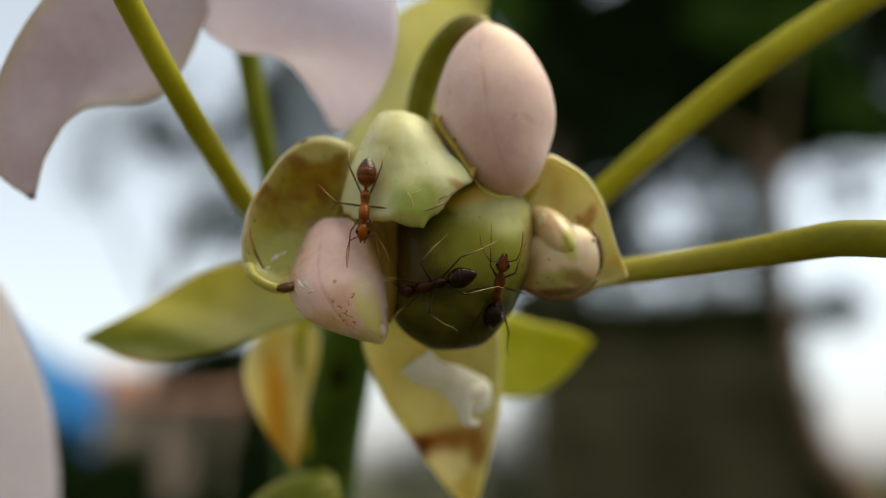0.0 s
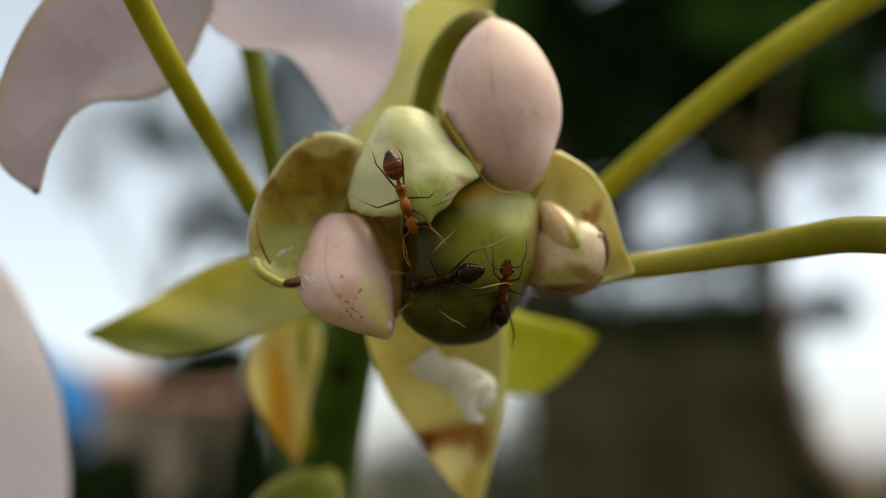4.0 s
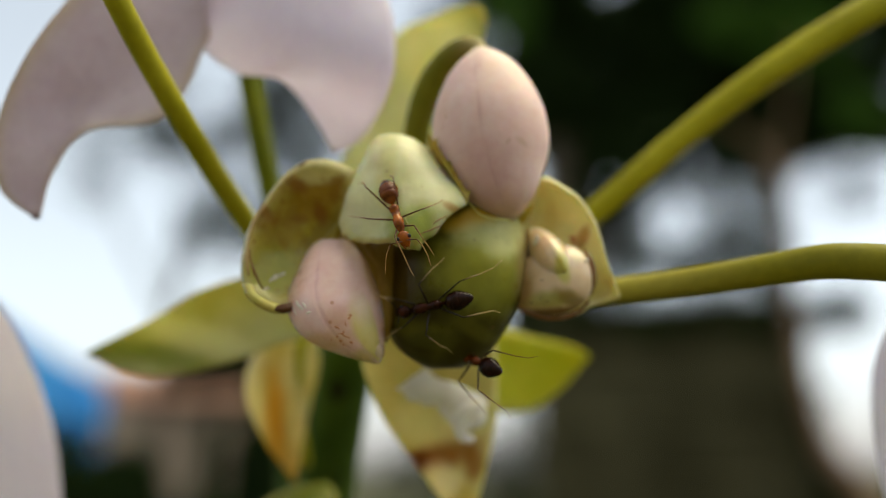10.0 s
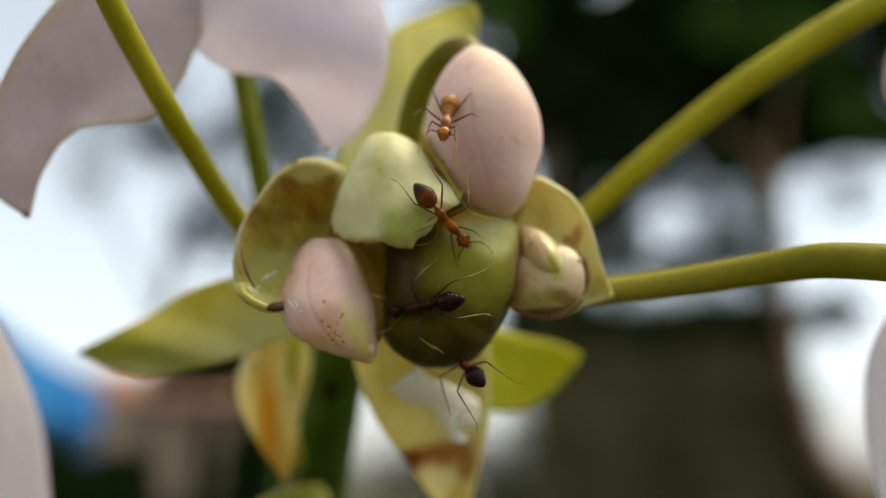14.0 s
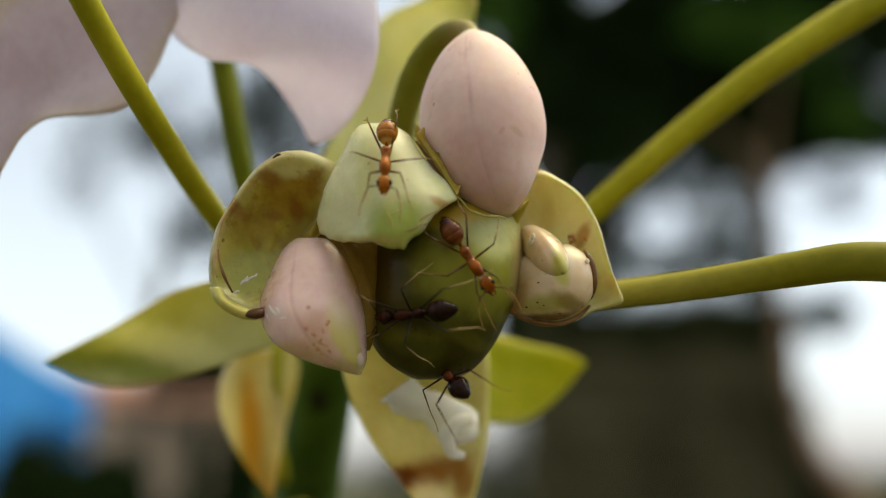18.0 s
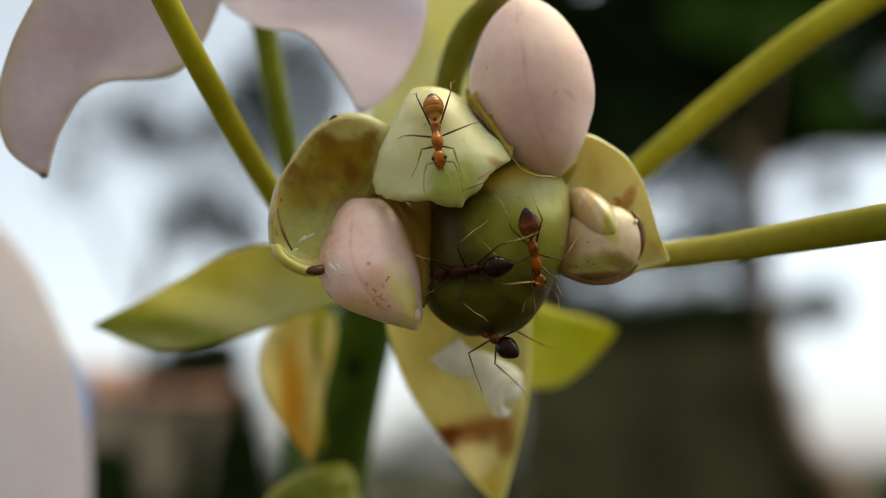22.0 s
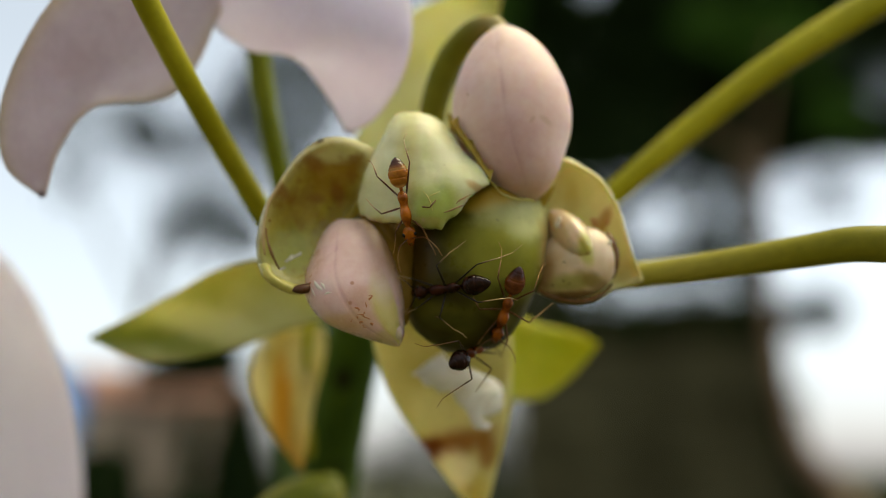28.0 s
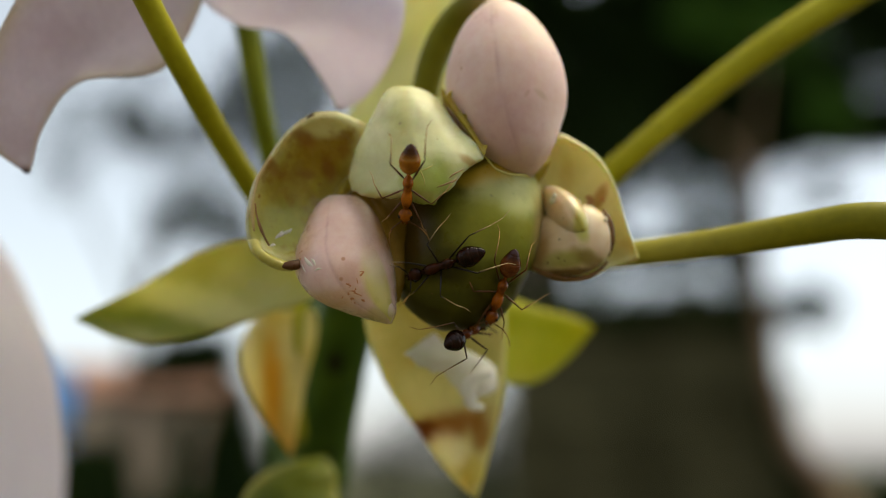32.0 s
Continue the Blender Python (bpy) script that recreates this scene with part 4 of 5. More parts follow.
tube("stem", [(*(-6.31, 18.00, -1.71), 2.2), (*(-7.84, 22.00, -7.38), 2.5), (*(-9.75, 28.00, -15.53), 2.7), (*(-11.58, 34.00, -24.84), 2.9), (*(-16.37, 50.00, -48.90), 3.2), (*(FOOT * 0.45 + Vector((0, 60, 0))), 5.0), (*FOOT, 9.0)], STEM, umbel, n=60)

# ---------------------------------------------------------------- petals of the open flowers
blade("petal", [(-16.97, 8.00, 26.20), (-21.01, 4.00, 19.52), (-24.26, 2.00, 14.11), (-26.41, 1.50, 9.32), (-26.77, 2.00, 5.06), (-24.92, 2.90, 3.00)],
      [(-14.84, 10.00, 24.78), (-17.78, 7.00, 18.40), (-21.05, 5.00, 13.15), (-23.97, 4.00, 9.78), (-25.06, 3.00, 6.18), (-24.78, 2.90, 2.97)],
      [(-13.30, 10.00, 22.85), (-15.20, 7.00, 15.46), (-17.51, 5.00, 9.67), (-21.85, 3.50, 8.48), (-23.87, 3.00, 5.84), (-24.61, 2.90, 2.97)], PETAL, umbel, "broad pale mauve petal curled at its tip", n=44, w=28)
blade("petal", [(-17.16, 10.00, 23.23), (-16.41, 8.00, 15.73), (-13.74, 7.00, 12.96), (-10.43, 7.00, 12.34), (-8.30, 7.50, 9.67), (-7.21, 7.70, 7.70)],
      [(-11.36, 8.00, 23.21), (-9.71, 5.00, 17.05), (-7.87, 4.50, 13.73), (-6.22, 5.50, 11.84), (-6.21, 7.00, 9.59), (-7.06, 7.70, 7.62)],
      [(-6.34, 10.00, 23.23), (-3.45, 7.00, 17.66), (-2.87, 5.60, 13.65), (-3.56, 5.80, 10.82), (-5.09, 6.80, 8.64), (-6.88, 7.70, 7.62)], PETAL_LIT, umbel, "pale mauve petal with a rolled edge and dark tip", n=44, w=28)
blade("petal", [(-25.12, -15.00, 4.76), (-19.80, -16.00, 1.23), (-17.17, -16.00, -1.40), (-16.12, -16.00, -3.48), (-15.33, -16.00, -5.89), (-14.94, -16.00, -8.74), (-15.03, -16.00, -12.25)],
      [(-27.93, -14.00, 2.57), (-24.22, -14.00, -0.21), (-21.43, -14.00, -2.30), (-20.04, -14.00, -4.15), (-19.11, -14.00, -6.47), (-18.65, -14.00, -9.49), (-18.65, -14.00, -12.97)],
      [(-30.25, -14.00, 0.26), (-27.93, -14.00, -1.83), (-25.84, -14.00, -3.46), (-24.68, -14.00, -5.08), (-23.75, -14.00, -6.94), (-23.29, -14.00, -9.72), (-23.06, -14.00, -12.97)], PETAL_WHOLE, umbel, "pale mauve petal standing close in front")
blade("petal", [(22.78, -12.00, 16.18), (20.77, -13.00, 11.94), (19.51, -13.50, 8.96), (19.60, -13.50, 7.31), (21.01, -13.00, 6.22)],
      [(25.75, -10.00, 16.52), (24.12, -11.00, 12.59), (22.78, -12.00, 9.33), (22.01, -12.50, 7.51), (21.24, -13.00, 6.10)],
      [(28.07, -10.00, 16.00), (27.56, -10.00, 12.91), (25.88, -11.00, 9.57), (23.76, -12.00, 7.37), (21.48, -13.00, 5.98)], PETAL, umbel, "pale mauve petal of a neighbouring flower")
blade("petal", [(20.41, -13.00, -0.93), (19.07, -13.50, -2.80), (18.46, -14.00, -4.62), (18.53, -14.00, -6.94), (19.16, -14.00, -9.72), (20.32, -14.00, -12.04)],
      [(22.18, -12.00, -0.71), (21.69, -12.00, -2.91), (21.45, -12.00, -4.87), (21.45, -12.00, -7.32), (21.69, -12.00, -10.26), (20.78, -14.00, -12.15)],
      [(23.90, -12.00, -0.71), (23.90, -12.00, -2.91), (23.90, -12.00, -4.87), (23.77, -12.00, -7.32), (23.41, -12.00, -10.26), (21.25, -14.00, -12.15)], PETAL_WHOLE, umbel, "pale mauve petal of a neighbouring flower")

# ---------------------------------------------------------------- the distance
def sheet(name, corners, mat, label="", kind=""):
    me = bpy.data.meshes.new(name)
    me.from_pydata(corners, [], [tuple(range(len(corners)))])
    ob = link(name, me, mat)
    return tagged(ob, label, "", "", kind)


def block(name, x0, x1, y0, y1, z0, z1, mat, parent=None, label=""):
    bm = bmesh.new()
    bmesh.ops.create_cube(bm, size=1)
    for v in bm.verts:
        v.co = ((x0 + x1) / 2 + v.co.x * (x1 - x0), (y0 + y1) / 2 + v.co.y * (y1 - y0), (z0 + z1) / 2 + v.co.z * (z1 - z0))
    bmesh.ops.bevel(bm, geom=bm.edges[:], offset=0.02, segments=1, affect="EDGES")
    me = bpy.data.meshes.new(name)
    bm.to_mesh(me)
    bm.free()
    return link(name, me, mat, parent, label)


ground = sheet("ground", [(-2000, -2000, 0), (2000, -2000, 0), (2000, 2000, 0), (-2000, 2000, 0)], GROUND, "dark grass and bare soil", "structure")


def leafy(name, blobs, mat, parent, leaf=0.09, label="", gaps=()):
    """Many small bent leaves, thrown into rounded clumps: centre, radii, count. gaps: x, z, radius left open in the crown."""
    rng = np.random.default_rng(len(blobs) * 7 + int(1000 * leaf))
    v, f = [], []
    shape = np.array([(0, 0, 0), (0.3, 0.22, 0.06), (0.7, 0.18, 0.05), (1, 0, -0.12), (0.7, -0.18, 0.05), (0.3, -0.22, 0.06)])
    for (cx, cy, cz), (rx, ry, rz), count in blobs:
        for _ in range(count):
            d = rng.normal(size=3)
            d *= rng.uniform(0.25, 1.0) ** 0.5 / np.linalg.norm(d)
            if any(math.hypot(cx + d[0] * rx - gx, cz + d[2] * rz - gz) < gr for gx, gz, gr in gaps):
                continue
            m = np.array(Euler(rng.uniform(-1.2, 1.2, 2).tolist() + [rng.uniform(0, 6.28)]).to_matrix())
            q = (shape * leaf * rng.uniform(0.7, 1.4)) @ m.T + np.array((cx + d[0] * rx, cy + d[1] * ry, cz + d[2] * rz))
            f += [tuple(len(v) + i for i in (0, 1, 2, 3)), tuple(len(v) + i for i in (0, 3, 4, 5))]
            v += [tuple(x) for x in q]
    me = bpy.data.meshes.new(name)
    me.from_pydata(v, [], f)
    return link(name, me, mat, parent, label)


def limb(name, points, mat, parent=None, label=""):
    """A trunk or branch through (x, y, z), radius, in metres."""
    return tube(name, [(x * 1000, y * 1000, z * 1000, r * 1000) for x, y, z, r in points], mat, parent, label, sides=10, n=20, bumps=0.15)


def tree(label, foot, trunk, limbs, blobs, leaf=0.09, gaps=()):
    top = new("tree")
    tagged(top, label, "tree", "trees in the distance")
    limb("trunk", [(*foot, trunk[0]), (foot[0] + 0.03, foot[1], foot[2] + 1.2, trunk[0] * 0.9), (foot[0] - 0.02, foot[1], foot[2] + 2.6, trunk[1]), (foot[0] + 0.05, foot[1], foot[2] + 4.2, trunk[1] * 0.7)], BARK, top)
    for q in limbs:
        limb("branch", q, BARK, top)
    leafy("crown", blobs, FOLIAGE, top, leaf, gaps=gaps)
    return top


ground["label"] = "dark grass and bare soil"
# dense dark trees
shade = [((0.59, 7.00, 5.86), (0.5, 0.5, 0.6), 900)]
for i in range(8):
    for j in range(4):
        jx, jz = 0.22 * math.sin(3.1 * i + j), 0.12 * math.cos(2.3 * i + 1.7 * j)
        low, high = (0.71, 7.00, 4.50), (4.54, 7.00, 7.46)
        x, z = low[0] + (high[0] - low[0]) * i / 7 + jx, low[2] + (high[2] - low[2]) * j / 3 + jz
        if not (i == 7 and j == 0):
            shade.append(((x, 7.0 + 0.3 * math.sin(i), z), (0.5, 0.5, 0.42), 1000))
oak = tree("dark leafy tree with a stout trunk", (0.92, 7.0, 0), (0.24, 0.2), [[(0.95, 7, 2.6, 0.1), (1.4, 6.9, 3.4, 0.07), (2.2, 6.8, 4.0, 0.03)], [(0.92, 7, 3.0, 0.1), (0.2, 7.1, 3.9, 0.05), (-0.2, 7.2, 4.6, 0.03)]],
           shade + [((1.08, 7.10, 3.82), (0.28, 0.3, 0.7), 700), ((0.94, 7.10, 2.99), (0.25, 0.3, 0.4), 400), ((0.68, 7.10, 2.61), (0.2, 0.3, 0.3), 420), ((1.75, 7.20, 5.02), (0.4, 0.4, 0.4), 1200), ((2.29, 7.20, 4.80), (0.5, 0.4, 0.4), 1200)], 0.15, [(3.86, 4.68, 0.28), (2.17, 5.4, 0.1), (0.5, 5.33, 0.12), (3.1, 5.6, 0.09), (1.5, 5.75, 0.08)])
leafy("crown", [((2.74, 6.30, 4.77), (0.42, 0.25, 0.24), 760), ((3.21, 6.30, 4.20), (0.25, 0.25, 0.2), 260), ((2.26, 6.30, 4.92), (0.3, 0.2, 0.2), 160), ((0.49, 6.50, 5.13), (0.2, 0.2, 0.3), 90)], FOLIAGE_LIT, oak, 0.13, gaps=[(3.46, 4.35, 0.25)])
slim = new("tree")
tagged(slim, "slender pale trunk and thin open leaves beside the wall", "tree", "trees in the distance")
limb("trunk", [(*(2.88, 5.80, 0.91), 0.16), (*(2.68, 5.80, 1.30), 0.1), (*(2.43, 5.80, 1.67), 0.06), (*(2.34, 5.80, 2.18), 0.045), (*(2.31, 5.80, 2.79), 0.035), (*(2.33, 5.80, 3.52), 0.026), (*(2.42, 5.80, 4.03), 0.012), (*(2.53, 5.80, 4.56), 0.006)], BARK_WARM, slim)
limb("branch", [(*(2.32, 5.80, 3.39), 0.04), (*(2.21, 5.90, 3.77), 0.02), (*(1.89, 6.00, 4.03), 0.01)], BARK_WARM, slim)
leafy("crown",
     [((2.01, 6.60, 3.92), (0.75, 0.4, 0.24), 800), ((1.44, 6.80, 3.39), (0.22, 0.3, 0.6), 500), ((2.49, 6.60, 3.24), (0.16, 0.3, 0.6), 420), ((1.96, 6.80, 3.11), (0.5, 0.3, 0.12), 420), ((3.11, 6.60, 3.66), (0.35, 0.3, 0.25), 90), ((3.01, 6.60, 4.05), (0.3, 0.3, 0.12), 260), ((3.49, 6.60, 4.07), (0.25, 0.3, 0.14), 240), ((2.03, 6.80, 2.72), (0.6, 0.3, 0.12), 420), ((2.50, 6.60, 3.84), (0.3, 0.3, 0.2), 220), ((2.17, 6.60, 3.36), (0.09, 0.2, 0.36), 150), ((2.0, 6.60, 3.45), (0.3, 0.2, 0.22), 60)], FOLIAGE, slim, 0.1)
tree("thin tree with sparse branches against the sky", (-2.9, 9.0, 0), (0.07, 0.05), [[(-2.9, 9, 2.2, 0.04), (-2.2, 9, 3.6, 0.03), (-1.4, 8.9, 4.8, 0.015)], [(-2.87, 9, 3.2, 0.04), (-2.4, 9, 4.6, 0.03), (-2.0, 9, 5.6, 0.015)],
     [(-2.88, 9, 2.9, 0.03), (-3.6, 9, 4.2, 0.02), (-4.2, 9, 5.0, 0.01)]],
     [((-3.05, 9.00, 4.99), (0.26, 0.2, 0.14), 900), ((-2.22, 9.00, 4.57), (0.7, 0.4, 0.6), 400), ((-2.43, 9.00, 4.00), (0.5, 0.4, 0.35), 380), ((-1.49, 9.00, 5.49), (0.6, 0.5, 0.8), 1400), ((-3.53, 9.00, 5.19), (0.5, 0.4, 0.25), 150), ((-1.95, 9.00, 5.29), (0.4, 0.4, 0.4), 420), ((0.10, 9.00, 6.31), (0.5, 0.4, 0.4), 420), ((-3.82, 9.00, 4.63), (0.3, 0.3, 0.5), 120), ((-1.91, 9.00, 3.85), (0.2, 0.2, 0.22), 230), ((-2.55, 9.00, 5.02), (0.12, 0.2, 0.1), 130), ((-1.53, 9.00, 4.67), (0.3, 0.2, 0.16), 160), ((-2.34, 9.00, 4.10), (0.35, 0.2, 0.1), 120), ((-2.94, 9.00, 5.49), (0.45, 0.3, 0.3), 80), ((-2.08, 9.00, 5.76), (0.3, 0.3, 0.3), 50), ((-3.07, 9.00, 4.83), (0.5, 0.3, 0.2), 70), ((-2.33, 9.00, 5.19), (0.1, 0.1, 0.08), 150)], 0.1)

# a weathered garden wall under the trees
wall = new("garden_wall")
tagged(wall, "dark weathered stone garden wall under the trees", "wall")
rng = random.Random(4)
WX0, WX1, WY, WTOP = 0.62, (2.5, 6.00, 1.97)[0], 6.0, (1.43, 6.00, 2.55)[2]
block("core", WX0 + 0.03, WX1 - 0.03, WY + 0.04, WY + 0.3, -0.01, WTOP - 0.06, STONE, wall)
z = 0.0
while z < WTOP - 0.1:
    h = rng.uniform(0.16, 0.22)
    x = WX0
    while x < WX1 - 0.12:
        w = min(rng.uniform(0.25, 0.45), WX1 - x)
        block("stone", x + 0.008, x + w - 0.008, WY - rng.uniform(0, 0.03), WY + 0.2, z + 0.008, min(z + h, WTOP) - 0.008, STONE, wall)
        x += w
    z += h
block("coping", WX0 - 0.04, WX1 + 0.04, WY - 0.06, WY + 0.36, WTOP - 0.05, WTOP + 0.03, STONE, wall)

leafy("ivy", [((WX0 + 0.2 + 0.27 * k, WY - 0.02, WTOP - 0.02 + 0.04 * math.sin(2.1 * k)), (0.24, 0.14, 0.13 + 0.05 * math.sin(3.7 * k)), 170) for k in range(8)] + [((WX1 - 0.02 + 0.05 * (4 - k), WY - 0.05, 0.35 + 0.3 * k), (0.08 + 0.04 * math.sin(2.9 * k), 0.12, 0.22), 110) for k in range(6)], FOLIAGE, wall, 0.08, "dark ivy along the top")

# an unseen wall added behind the camera to block sky and bounce warm light
block("fill_wall", -7.0, 7.0, -3.3, -3.0, -0.01, 3.0, BOUNCE_TAN)
tagged(bpy.data.objects["fill_wall"], "unseen tan wall added to shape the light", "wall", "", "structure")

# a small house and a blue tarpaulin
house = new("house")
tagged(house, "small earth plastered house with a faded brown roof", "house")
HX0, HY, HX1 = (-4.40, 9.00, 2.21)[0], 9.0, (-2.12, 9.00, 2.21)[0]
HT = (-3.35, 9.00, 2.21)[2]
block("wall", HX0, HX1, HY, HY + 2.2, -0.01, HT, PLASTER, house)
me = bpy.data.meshes.new("roof")
me.from_pydata([(HX0 - 0.15, HY - 0.25, HT - 0.05), (HX1 + 0.15, HY - 0.25, HT - 0.05), (HX1 + 0.15, HY + 2.4, HT - 0.05), (HX0 - 0.15, HY + 2.4, HT - 0.05), (HX0 + 0.3, HY + 1.0, HT + 0.38), (HX1 - 0.1, HY + 1.0, HT + 0.38)], [],
               [(0, 1, 5, 4), (1, 2, 5), (2, 3, 4, 5), (3, 0, 4), (3, 2, 1, 0)])
link("roof", me, ROOFING, house)
block("door", HX1 - 0.4, HX1 - 0.15, HY - 0.03, HY + 0.02, 0.0, HT - 0.2, FOLIAGE, house, "dark doorway")
T0, T1 = (-4.10, 7.00, 3.05), (-2.69, 7.00, 2.15)
tarp = blade("tarpaulin", [(T0[0] * 1000, 7000, T0[2] * 1000), (T0[0] * 1000, 6950, 1500), (T0[0] * 1000 - 100, 6900, 0)],
             [((T0[0] + T1[0]) * 500, 6950, (T0[2] + T1[2]) * 500 - 60), ((T0[0] + T1[0]) * 500, 6850, 1450), ((T0[0] + T1[0]) * 500, 6800, 0)],
             [(T1[0] * 1000, 7000, T1[2] * 1000), (T1[0] * 1000, 6950, 1400), (T1[0] * 1000 + 40, 6900, 0)], TARP, None, thick=6, crumple=0)
tagged(tarp, "bright blue tarpaulin hung up beside the house", "tarpaulin")


def bush(label, blobs, leaf=0.15):
    top = new("bush")
    tagged(top, label, "bush", "bushes")
    x, y, _ = blobs[0][0]
    for k in range(4):
        limb("branch", [(x + 0.03 * k, y, -0.02, 0.02), (x + 0.12 * (k - 1.5), y + 0.05, blobs[0][0][2] * 0.6, 0.014), (x + 0.25 * (k - 1.5), y, blobs[0][0][2] + 0.15, 0.008)], BARK, top)
    leafy("crown", blobs, FOLIAGE, top, leaf)
    return top


bush("low green bush in front of the house", [((*(-2.30, 6.50, 1.41)[:2], 0.8), (0.34, 0.3, 0.86), 1800), ((*(-1.74, 6.50, 1.22)[:2], 0.6), (0.3, 0.3, 0.7), 900), ((*(-2.69, 6.50, 1.41)[:2], 0.75), (0.25, 0.3, 0.78), 700), ((*(-2.85, 6.50, 1.41)[:2], 0.9), (0.4, 0.3, 0.98), 1500)])
bush("dark bush beside the house", [((*(-1.64, 8.00, 2.13)[:2], 1.1), (0.26, 0.3, 1.1), 2200), ((-1.98, 8.00, 2.44), (0.32, 0.2, 0.16), 900), ((-2.28, 8.00, 2.36), (0.2, 0.2, 0.1), 260)])
bush("pale distant bush between the stem and the wall", [((*(0.11, 11.00, 1.69)[:2], 1.2), (1.0, 0.4, 1.1), 900), ((*(1.01, 11.00, 1.69)[:2], 1.2), (0.4, 0.4, 1.3), 800)], 0.12)
bush("dark low bush on the far side of the garden", [((3.9, 9.0, 0.62), (0.55, 0.3, 0.78), 1500), ((4.7, 9.0, 0.6), (0.6, 0.3, 0.8), 1500), ((5.6, 9.0, 0.65), (0.6, 0.3, 0.85), 1200)])
bush("low bush at the end of the wall", [((*(2.68, 6.20, 1.31)[:2], 0.3), (0.25, 0.3, 0.3), 300)])

# ---- ants ----
def shell(name, low, high, rough=0.25, rear=None, ring=None, thigh=None, gloss=0.3):
    m, t, p = material(name)
    col = mixed(t, ramp(t, noise_at(t, 2.2, 4), (0.35, 0.0), (0.65, 1.0)), low, high)
    if ring:
        col = mixed(t, ramp(t, along(t), (0.0, 0.9), (0.14, 0.75), (0.2, 0.1), (0.5, 0.0), (0.54, 0.5), (0.58, 0.0)), col, ring)
    if rear:
        col = mixed(t, ramp(t, along(t), (0.12, 0.0), (0.2, 0.3), (0.3, 0.0), (0.5, 0.15), (0.66, 0.95), (1.0, 1.0)), col, rear)
    if thigh:
        col = mixed(t, ramp(t, along(t), (0.3, 1.0), (0.45, 0.0)), col, thigh)
    t.links.new(col, p.inputs["Base Color"])
    p.inputs["Roughness"].default_value = rough
    p.inputs["Specular IOR Level"].default_value = gloss
    p.inputs["Subsurface Weight"].default_value = 0.08
    p.inputs["Subsurface Radius"].default_value = (1.0, 0.4, 0.1)
    p.inputs["Subsurface Scale"].default_value = 0.0003
    b = node(t, "ShaderNodeBump", Strength=0.35, Distance=0.00005)
    t.links.new(noise_at(t, 5, 3), b.inputs["Height"])
    t.links.new(b.outputs[0], p.inputs["Normal"])
    return m


# One kind of ant; light or shade on each is put into its shell.
AMBER = shell("amber_shell", (0.1, 0.022, 0.001), (0.38, 0.1, 0.004), 0.14)
AMBER_LIT = shell("lit_amber_shell", (0.17, 0.04, 0.001), (0.5, 0.15, 0.006), 0.14)
AMBER_GASTER = shell("banded_amber_gaster", (0.32, 0.095, 0.003), (0.52, 0.19, 0.01), 0.1, rear=(0.045, 0.012, 0.003), ring=(0.8, 0.5, 0.16))
BROWN_GASTER = shell("red_brown_gaster", (0.1, 0.022, 0.004), (0.2, 0.055, 0.009), 0.12, rear=(0.03, 0.006, 0.003), ring=(0.3, 0.1, 0.02))
BLACK_GASTER = shell("black_brown_gaster", (0.008, 0.003, 0.002), (0.024, 0.007, 0.003), 0.1, gloss=0.16)
RED_SHELL = shell("red_brown_shell", (0.045, 0.01, 0.002), (0.17, 0.036, 0.004), 0.16, gloss=0.2)
SHADED_SHELL = shell("shaded_red_shell", (0.01, 0.004, 0.002), (0.045, 0.01, 0.003), 0.16, gloss=0.14)
LIMB = shell("straw_leg", (0.36, 0.19, 0.05), (0.54, 0.32, 0.11), 0.3, thigh=(0.1, 0.035, 0.008))
LIMB_TWO = shell("dark_leg_with_straw_shin", (0.5, 0.34, 0.14), (0.64, 0.46, 0.22), 0.3, thigh=(0.012, 0.006, 0.004))
LIMB_DARK = shell("brown_leg", (0.12, 0.05, 0.014), (0.22, 0.1, 0.03), 0.35, thigh=(0.03, 0.01, 0.004))
EYE_BLACK = shell("black_eye", (0.006, 0.005, 0.005), (0.01, 0.008, 0.008), 0.15)


def lump(name, stations, mat, parent, at=(0, 0, 0), n=20, sides=18, grooves=()):
    """A round body along its length: y, z, half width, half height; its origin at a joint."""
    c = curve_through(stations, n)
    for i, q in enumerate(c):
        q[2:] *= 1 - sum(0.07 * math.exp(-((i / n - g) / 0.014) ** 2) for g in grooves)
    rows = [[(max(q[2], 0.01) * math.cos(2 * math.pi * k / sides) - at[0], q[0] - at[1], q[1] + max(q[3], 0.01) * math.sin(2 * math.pi * k / sides) - at[2]) for k in range(sides)] for q in c]
    ob = link(name, grid_mesh(name, rows, True, True), mat, parent)
    ob.location = Vector(at) / 1000
    return ob


